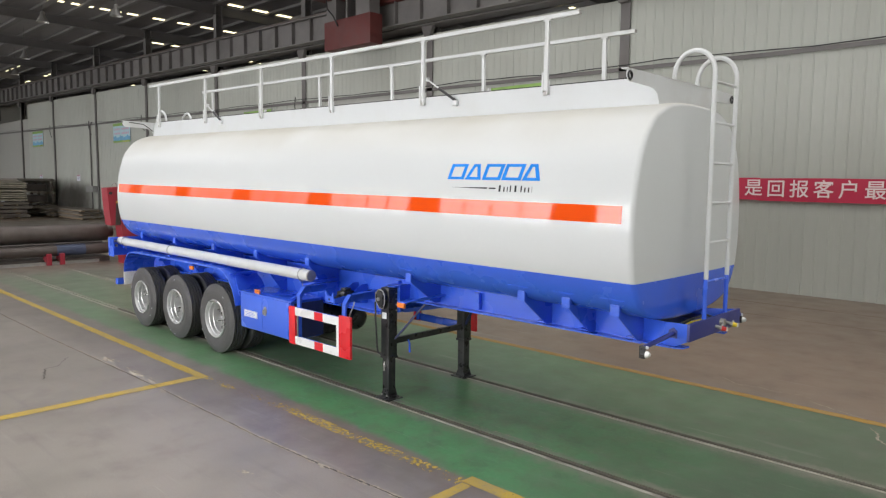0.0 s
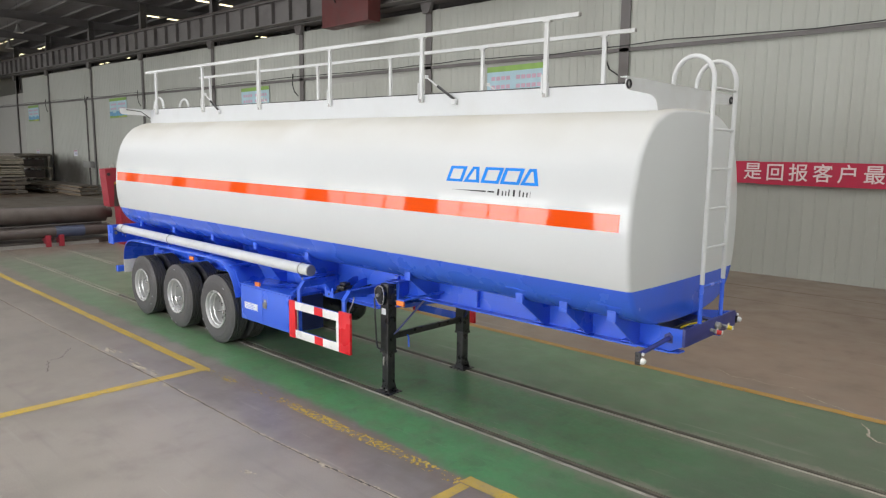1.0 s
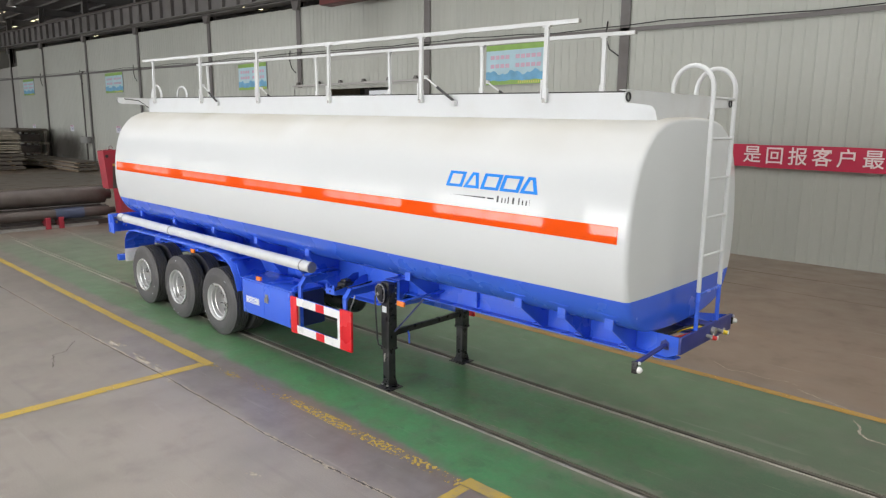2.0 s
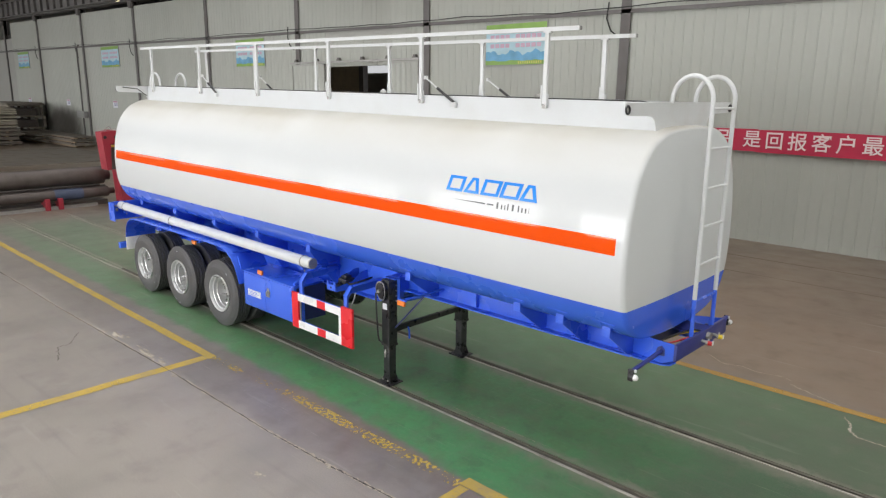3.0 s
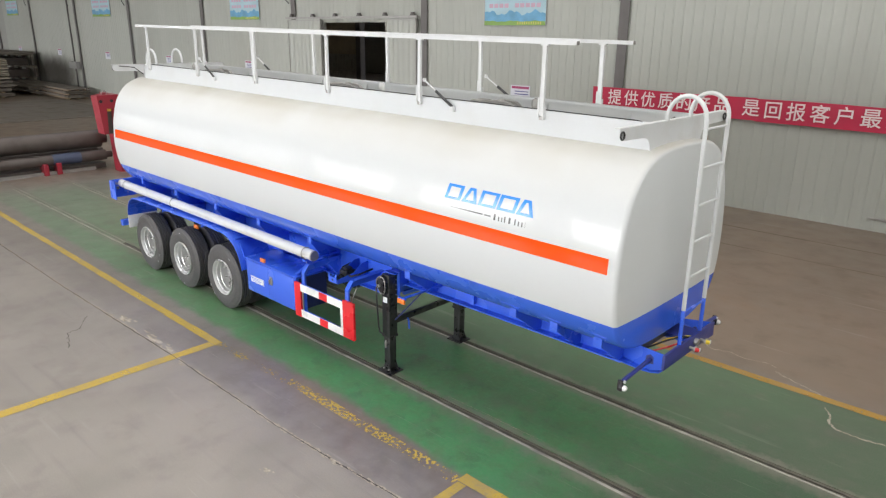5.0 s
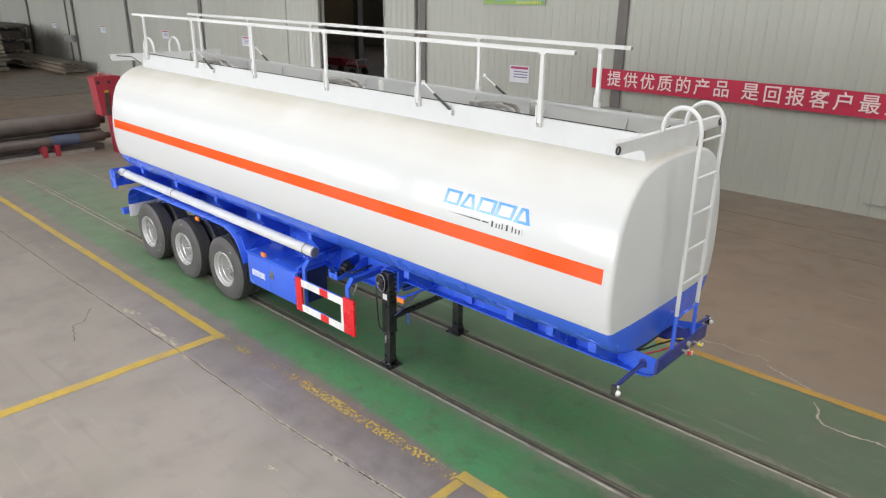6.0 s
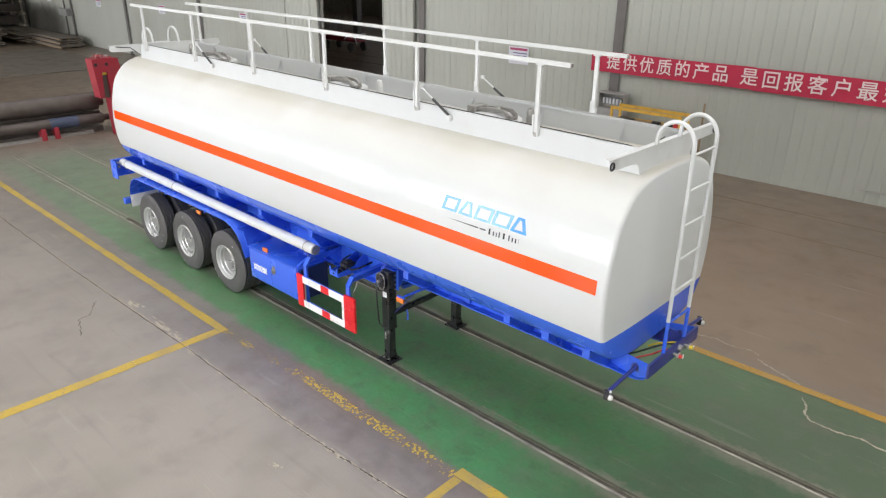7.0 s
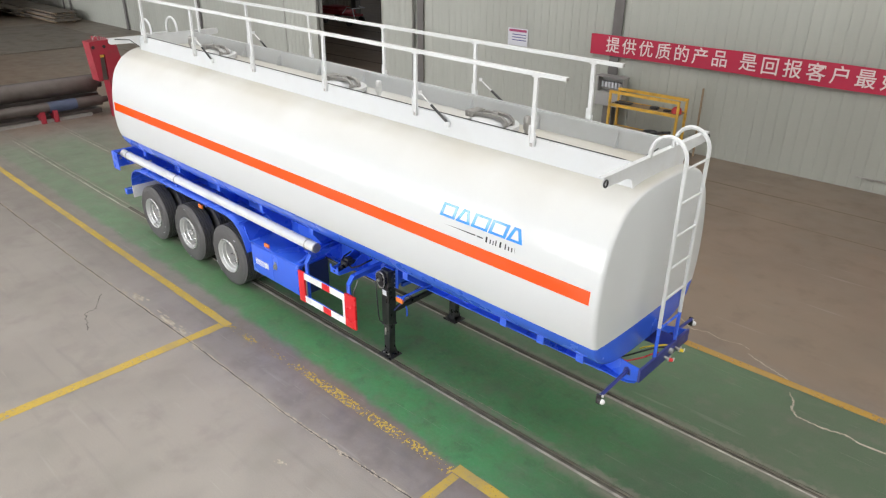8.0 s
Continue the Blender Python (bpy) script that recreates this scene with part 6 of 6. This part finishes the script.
rack = thing("tool_rack", (-2.48, 11.4, 0), "yellow steel tool rack with two shelves by the wall", "rack")
ra, rb_, rc, rd = -3.50, -1.44, 11.12, 11.62
for x in (ra, rb_):
    for y in (rc, rd):
        part("upright", boxes((x - 0.03, x + 0.03, y - 0.03, y + 0.03, 0.0, 1.60)), RACKY, rack, smooth=0)
part("top_rail", boxes((ra, rb_, rd - 0.025, rd + 0.025, 1.52, 1.60), (ra, rb_, rc - 0.025, rc + 0.025, 1.52, 1.60)), RACKY, rack, smooth=0)
for z in (0.48, 1.20):
    part("shelf", boxes((ra, rb_, rc, rd, z, z + 0.02)), TIMBER, rack, "worn brown shelf board", smooth=0)
    part("shelf_rail", boxes((ra, rb_, rc - 0.03, rc - 0.002, z - 0.04, z + 0.04), (ra, rb_, rd + 0.002, rd + 0.03, z - 0.04, z + 0.04)), RACKY, rack, smooth=0)
bm = bmesh.new()
lathe(bm, [(0.0, 0.17), (0.06, 0.165), (0.11, 0.13), (0.135, 0.07), (0.14, 0.0)], (-1.60, 11.4, 1.221), "z", 20)
solid("hard_hat", bm, REDP, "red hard hat on the tool rack", "helmet")
bm = bmesh.new()
box(bm, -2.35, -2.12, 11.3, 11.45, 1.221, 1.30, 0.02)
solid("grinder_body", bm, BLACK, "dark power tool on the rack shelf", "tool", group="tools on the rack")
bm = bmesh.new()
box(bm, -3.40, -2.95, 11.25, 11.5, 1.221, 1.27, 0.015)
solid("tool_tray", bm, BLACK, "dark tray of small tools on the rack shelf", "tool", group="tools on the rack")
bm = bmesh.new()
box(bm, -1.95, -1.75, 11.3, 11.45, 1.221, 1.265, 0.015)
solid("clamp", bm, DARK, "dark clamp on the rack shelf", "tool", group="tools on the rack")
bm = bmesh.new()
lathe(bm, [(0.0, 0.02), (0.17, 0.02), (0.2, 0.09), (0.21, 0.09), (0.175, 0.0), (0.0, 0.0)], (-2.25, 11.35, 0.501), "z", 24)
tube(bm, [(-2.08, 11.33, 0.58), (-1.62, 11.22, 0.70)], 0.045, 10)
solid("ladle_pan", bm, BLACK, "dark round pan with a thick handle on the lower shelf", "pan")
bm = bmesh.new()
tube(bm, [(-1.13, 11.85, 0.0), (-1.20, 11.98, 1.86)], 0.028, 8)
solid("wooden_pole", bm, TIMBER, "brown wooden pole leaning on the wall", "pole")
bm = bmesh.new()
box(bm, -2.9, -2.3, 11.2, 11.6, 0.0, 0.16, 0.02)
solid("floor_crate", bm, BLACK, "dark crate under the tool rack", "crate")

# overhead crane at the runway
crane = thing("overhead_crane", (-14.9, 10.6, 7.7), "red overhead crane trolley under the dark roof", "crane")
part("end_carriage", boxes((-16.3, -13.5, 10.35, 10.95, 7.85, 8.95), bevel=0.03), CRANERED, crane, "dull red crane carriage box")
part("cab_frame", boxes((-16.2, -15.6, 10.4, 10.9, 8.95, 10.6), (-15.0, -14.9, 10.4, 10.9, 8.95, 10.6), (-14.4, -13.6, 10.4, 10.9, 8.95, 10.6)), GIRDER, crane, smooth=0)
part("bridge_beam", boxes((-16.4, -15.5, SOUTH + 1, 11.3, 9.75, 10.9)), CRANERED, crane, smooth=0)
part("bridge_beam", boxes((-13.9, -13.0, SOUTH + 1, 11.3, 9.75, 10.9)), CRANERED, crane, smooth=0)
part("wheel_truck", boxes((-17.0, -12.2, 11.2, 11.7, 9.43, 9.85), bevel=0.02), CRANERED, crane)
bm = bmesh.new()
tube(bm, [(-16.1, 10.3, 9.9), (-15.9, 10.2, 9.4), (-15.6, 10.25, 9.1), (-15.4, 10.33, 8.7)], 0.03, 6)
part("crane_cable", bm, DARK, crane)

# high bay lamps, unlit
for x, y in ((-27.0, -2.6), (-31.0, 4.6), (-33.0, 0.4), (-27.0, 6.5), (-35, -3), (-43, 2), (-43, 7), (-51, 4), (-51, 8.5)):
    l = thing("bay_lamp", (x, y, 10.2), "grey bell-shaped high bay lamp hanging from the roof", "lamp", "high bay lamps")
    bm = bmesh.new()
    lathe(bm, [(0.05, 10.75), (0.09, 10.70), (0.11, 10.55), (0.27, 10.25), (0.28, 10.22)], (x, y, 0), "z", 20)
    part("shade", bm, GALV, l)
    part("rod", tube(bmesh.new(), [(x, y, 10.7), (x, y, ROOF + 0.14)], 0.012, 6), GIRDER, l)

# ---- plate roll and stacks at the end of the lane ----
mach = thing("plate_roll", (-17.0, 2.0, 0), "red plate bending machine with long dark rolls", "machine")


bm = bmesh.new()
prism(bm, [(1.83, 1.25), (1.74, 2.44), (2.0, 2.47), (2.0, 2.05), (1.96, 1.25)], "x", -16.9, -16.4)
prism(bm, [(2.16, 1.1), (2.16, 2.05), (2.0, 2.05), (2.0, 2.47), (2.28, 2.47), (2.52, 0.0), (2.2, 0.0)], "x", -16.9, -16.4)
prism(bm, [(2.28, 2.47), (2.55, 2.44), (2.95, 0.0), (2.52, 0.0)], "x", -17.6, -16.42)
bmesh.ops.translate(bm, verts=bm.verts, vec=(0, 0.22, 0))
part("end_housing", bm, REDSTEEL, mach, "red welded end housing with a slot")
for y in (2.06, 2.39):
    part("pin_hole", tube(bmesh.new(), [(-16.41, y, 2.28), (-16.385, y, 2.28)], 0.05, 12), DARK, mach)
bm = bmesh.new()
box(bm, -16.85, -16.5, 1.97, 2.15, 1.25, 2.0)
bmesh.ops.translate(bm, verts=bm.verts, vec=(0, 0.22, 0))
part("slot_block", bm, ROLL, mach)
part("slot_cap", boxes((-16.5, -16.43, 2.21, 2.36, 1.96, 2.03)), RACKY, mach)
bm = bmesh.new()
tube(bm, [(-16.6, 1.95, 2.47), (-16.6, 1.98, 2.56), (-16.6, 2.05, 2.60), (-16.6, 2.10, 2.56), (-16.6, 2.12, 2.47)], 0.015, 8)
for y in (2.2, 2.26, 2.32):
    tube(bm, [(-16.6, y, 2.46), (-16.6, y, 2.55)], 0.012, 6)
bmesh.ops.translate(bm, verts=bm.verts, vec=(0, 0.22, 0))
part("lifting_eye", bm, GALV, mach)
for x, z, r, m, w in ((-17.9, 0.95, 0.29, ROLL, "dark worn steel top roll"), (-17.55, 0.44, 0.17, ROLL, "dark lower roll"), (-18.3, 0.46, 0.19, ROLL, "dark lower roll")):
    bm = bmesh.new()
    tube(bm, [(x, -6.0, z), (x, 2.40, z), (x, 2.41, z), (x, 2.6, z)], [r, r, r * 0.6, r * 0.6], 28)
    part("roll", bm, m, mach, w)
part("roll_sleeve", tube(bmesh.new(), [(-17.55, 0.75, 0.44), (-17.55, 1.6, 0.44)], 0.178, 28), BLUESTEEL, mach, "worn blue paint on the roll")
for y in (-4.2, -2.0, 0.42, 0.80):
    part("roll_support", boxes((-17.75, -17.3, y, y + 0.14, 0.0, 0.36), bevel=0.01), REDSTEEL, mach)
part("machine_bed", boxes((-18.6, -17.6, -6.0, 2.4, 0.0, 0.16)), ROLL, mach, smooth=0)
part("bed_rail", boxes((-17.5, -17.4, -6.0, 2.0, 0.0, 0.10)), GALV, mach, smooth=0)


def stack(name, x0, x1, y0, y1, n, t, label, seed, mat=RUST, on=0.0, skew=0.12):
    rng = random.Random(seed)
    s = thing(name, ((x0 + x1) / 2, (y0 + y1) / 2, on), label, "plate stack")
    z = on
    for k in range(n):
        if k % 3 == 0:
            for q in range(3):
                yy = y0 + (y1 - y0) * (q + 0.2 + 0.3 * rng.random()) / 3
                part("bearer", boxes((x0, x1, yy - 0.06, yy + 0.06, z, z + 0.07)), TIMBER, s, smooth=0)
            z += 0.07
        a, b, c, d = [rng.uniform(-skew, skew) for _ in range(4)]
        part("plate", boxes((x0 + a, x1 + b, y0 + c, y1 + d, z, z + t)), mat, s, smooth=0)
        z += t + 0.004
    return s


def bowed_stack(x0, x1, y0, y1, on, n, seed):
    """Thin sheets that sag over the end of the pile they lie on."""
    rng = random.Random(seed)
    top = thing("sheet_stack", ((x0 + x1) / 2, (y0 + y1) / 2, on), "tall stack of pale bowed sheets on bearers", "sheet stack")
    for k in range(6):
        x = x0 + (x1 - x0) * (k + 0.3) / 6
        part("bearer", boxes((x, x + 0.25, y0, y1, on, on + 0.18)), TIMBER, top, smooth=0)
    for k in range(n):
        bm = bmesh.new()
        z = on + 0.18 + 0.135 * k
        shift, sag = rng.uniform(-0.25, 0.2), rng.uniform(0.14, 0.26)
        rows = []
        for i in range(13):
            f = i / 12
            zz = z + (0.10 if i % 3 else 0.06) * rng.uniform(0.0, 0.4) - sag * max(0.0, f - 0.45) ** 2 * 3.0
            x = x0 + (x1 - x0) * f + shift
            rows.append([bm.verts.new((x, y, zz + dz)) for y, dz in ((y0, 0), (y1, 0), (y1, 0.075), (y0, 0.075))])
        for p, q in zip(rows, rows[1:]):
            for j in range(4):
                bm.faces.new((p[j], p[(j + 1) % 4], q[(j + 1) % 4], q[j]))
        bm.faces.new(rows[0][::-1])
        bm.faces.new(rows[-1])
        part("sheet", bm, PLY, top, smooth=0)


def crate_stack(x0, x1, y0, y1, tiers, h, seed):
    """Open timber frames stacked on one another with plates on top."""
    rng = random.Random(seed)
    st = thing("crate_stack", ((x0 + x1) / 2, (y0 + y1) / 2, 0), "stack of grey open timber frames under flat plates", "crate stack")
    for t in range(tiers):
        z = t * h
        dx = rng.uniform(-0.3, 0.3)
        for y in (y0, y1 - 0.15):
            part("rail", boxes((x0 + dx, x1 + dx, y, y + 0.15, z + h - 0.20, z + h - 0.02)), PLY, st, smooth=0)
            for k in range(5):
                x = x0 + dx + (x1 - x0 - 0.35) * k / 4
                part("post", boxes((x, x + 0.35, y, y + 0.15, z, z + h - 0.20)), RUST, st, smooth=0)
        part("load", boxes((x0 + 0.4, x1 - 0.4, y0 + 0.4, y1 - 0.4, z + 0.02, z + h - 0.3)), ROLL, st, smooth=0)
    for k in range(3):
        part("plate", boxes((x0 - 0.4 + 0.15 * k, x1 + 0.3 - 0.2 * k, y0 - 0.15, y1, tiers * h + 0.06 * k - 0.01, tiers * h + 0.06 * k + 0.04)), RUST, st, smooth=0)


stack("plate_stack", -54.0, -47.2, 4.9, 7.9, 11, 0.07, "dark stack of steel plates on timber bearers", 1, skew=0.3)
bowed_stack(-53.5, -47.3, 5.1, 7.9, 1.235, 9, 6)
crate_stack(-62.0, -54.0, 9.2, 11.6, 3, 0.86, 8)
stack("plate_stack", -55.6, -48.0, 9.4, 11.2, 8, 0.05, "low stack of skewed brown steel plates on timber bearers", 2, skew=0.55)
stack("plate_stack", -48.6, -43.2, 9.9, 11.5, 7, 0.06, "low stack of dark brown steel plates on timber bearers", 5, skew=0.2)
stack("plate_stack", -53.5, -48.5, 1.6, 3.9, 4, 0.07, "low stack of brown steel plates on timber bearers", 3, skew=0.3)
solid("floor_plate", boxes((-43.0, -32.3, 2.0, 9.6, 0.004, 0.03)), RUST, "large thin steel plate lying on the floor", "steel plate", smooth=0)
bm = bmesh.new()
box(bm, -49.6, -49.0, 6.9, 6.95, 0.9, 1.2)
tube(bm, [(-49.3, 6.93, 0.0), (-49.3, 6.93, 0.9)], 0.03, 8)
solid("stand_sign", bm, PAPER, "small pale sign on a thin stand", "sign")

# ---- cladding sheets of the partition wall, each a piece of its own ----
PW, PITCH = 0.84, 0.28


def sheet_mesh(name, height, width=PW):
    bm = bmesh.new()
    prof = []
    n = round(width / PITCH)
    for k in range(n):
        x = k * PITCH
        prof += [(x, 0.0), (x + 0.10, 0.0), (x + 0.115, -0.004), (x + 0.195, -0.004), (x + 0.21, 0.0), (x + 0.238, 0.0), (x + 0.25, -0.009), (x + 0.268, -0.009)]
    prof.append((n * PITCH - 0.002, 0.0))
    lo = [bm.verts.new((x, y, 0)) for x, y in prof]
    hi = [bm.verts.new((x, y, height)) for x, y in prof]
    for k in range(len(prof) - 1):
        bm.faces.new((lo[k], lo[k + 1], hi[k + 1], hi[k]))
    back = [bm.verts.new((x, 0.006, z)) for x, z in ((prof[0][0], 0), (prof[-1][0], 0), (prof[-1][0], height), (prof[0][0], height))]
    bm.faces.new(back[::-1])
    bm.faces.new((lo[0], hi[0], back[3], back[0]))
    bm.faces.new((hi[-1], lo[-1], back[1], back[2]))
    me = bpy.data.meshes.new(name)
    bm.normal_update()
    bm.to_mesh(me)
    bm.free()
    me.materials.append(PANEL)
    return me


low, high, over = sheet_mesh("cladding_sheet", GIRT - 0.08), sheet_mesh("upper_cladding_sheet", WTOP - GIRT + 0.06), sheet_mesh("cladding_over_door", GIRT - 0.08 - DOOR[2])
x = WEST + 0.1
while x < 18.0:
    inside = x + PW > DOOR[0] and x < DOOR[1]
    if x > -62:
        ob = new("cladding_sheet", over if inside else low)
        ob.parent = wall_north
        ob.location = (x, NORTH + 0.02, DOOR[2] if inside else 0.0)
        ob.scale.z = 1.0 if inside else rise(x)
        ob = new("upper_cladding_sheet", high)
        ob.parent = wall_north
        ob.location = (x, NORTH, GIRT * rise(x))
        ob.scale.z = rise(x)
    x += PW
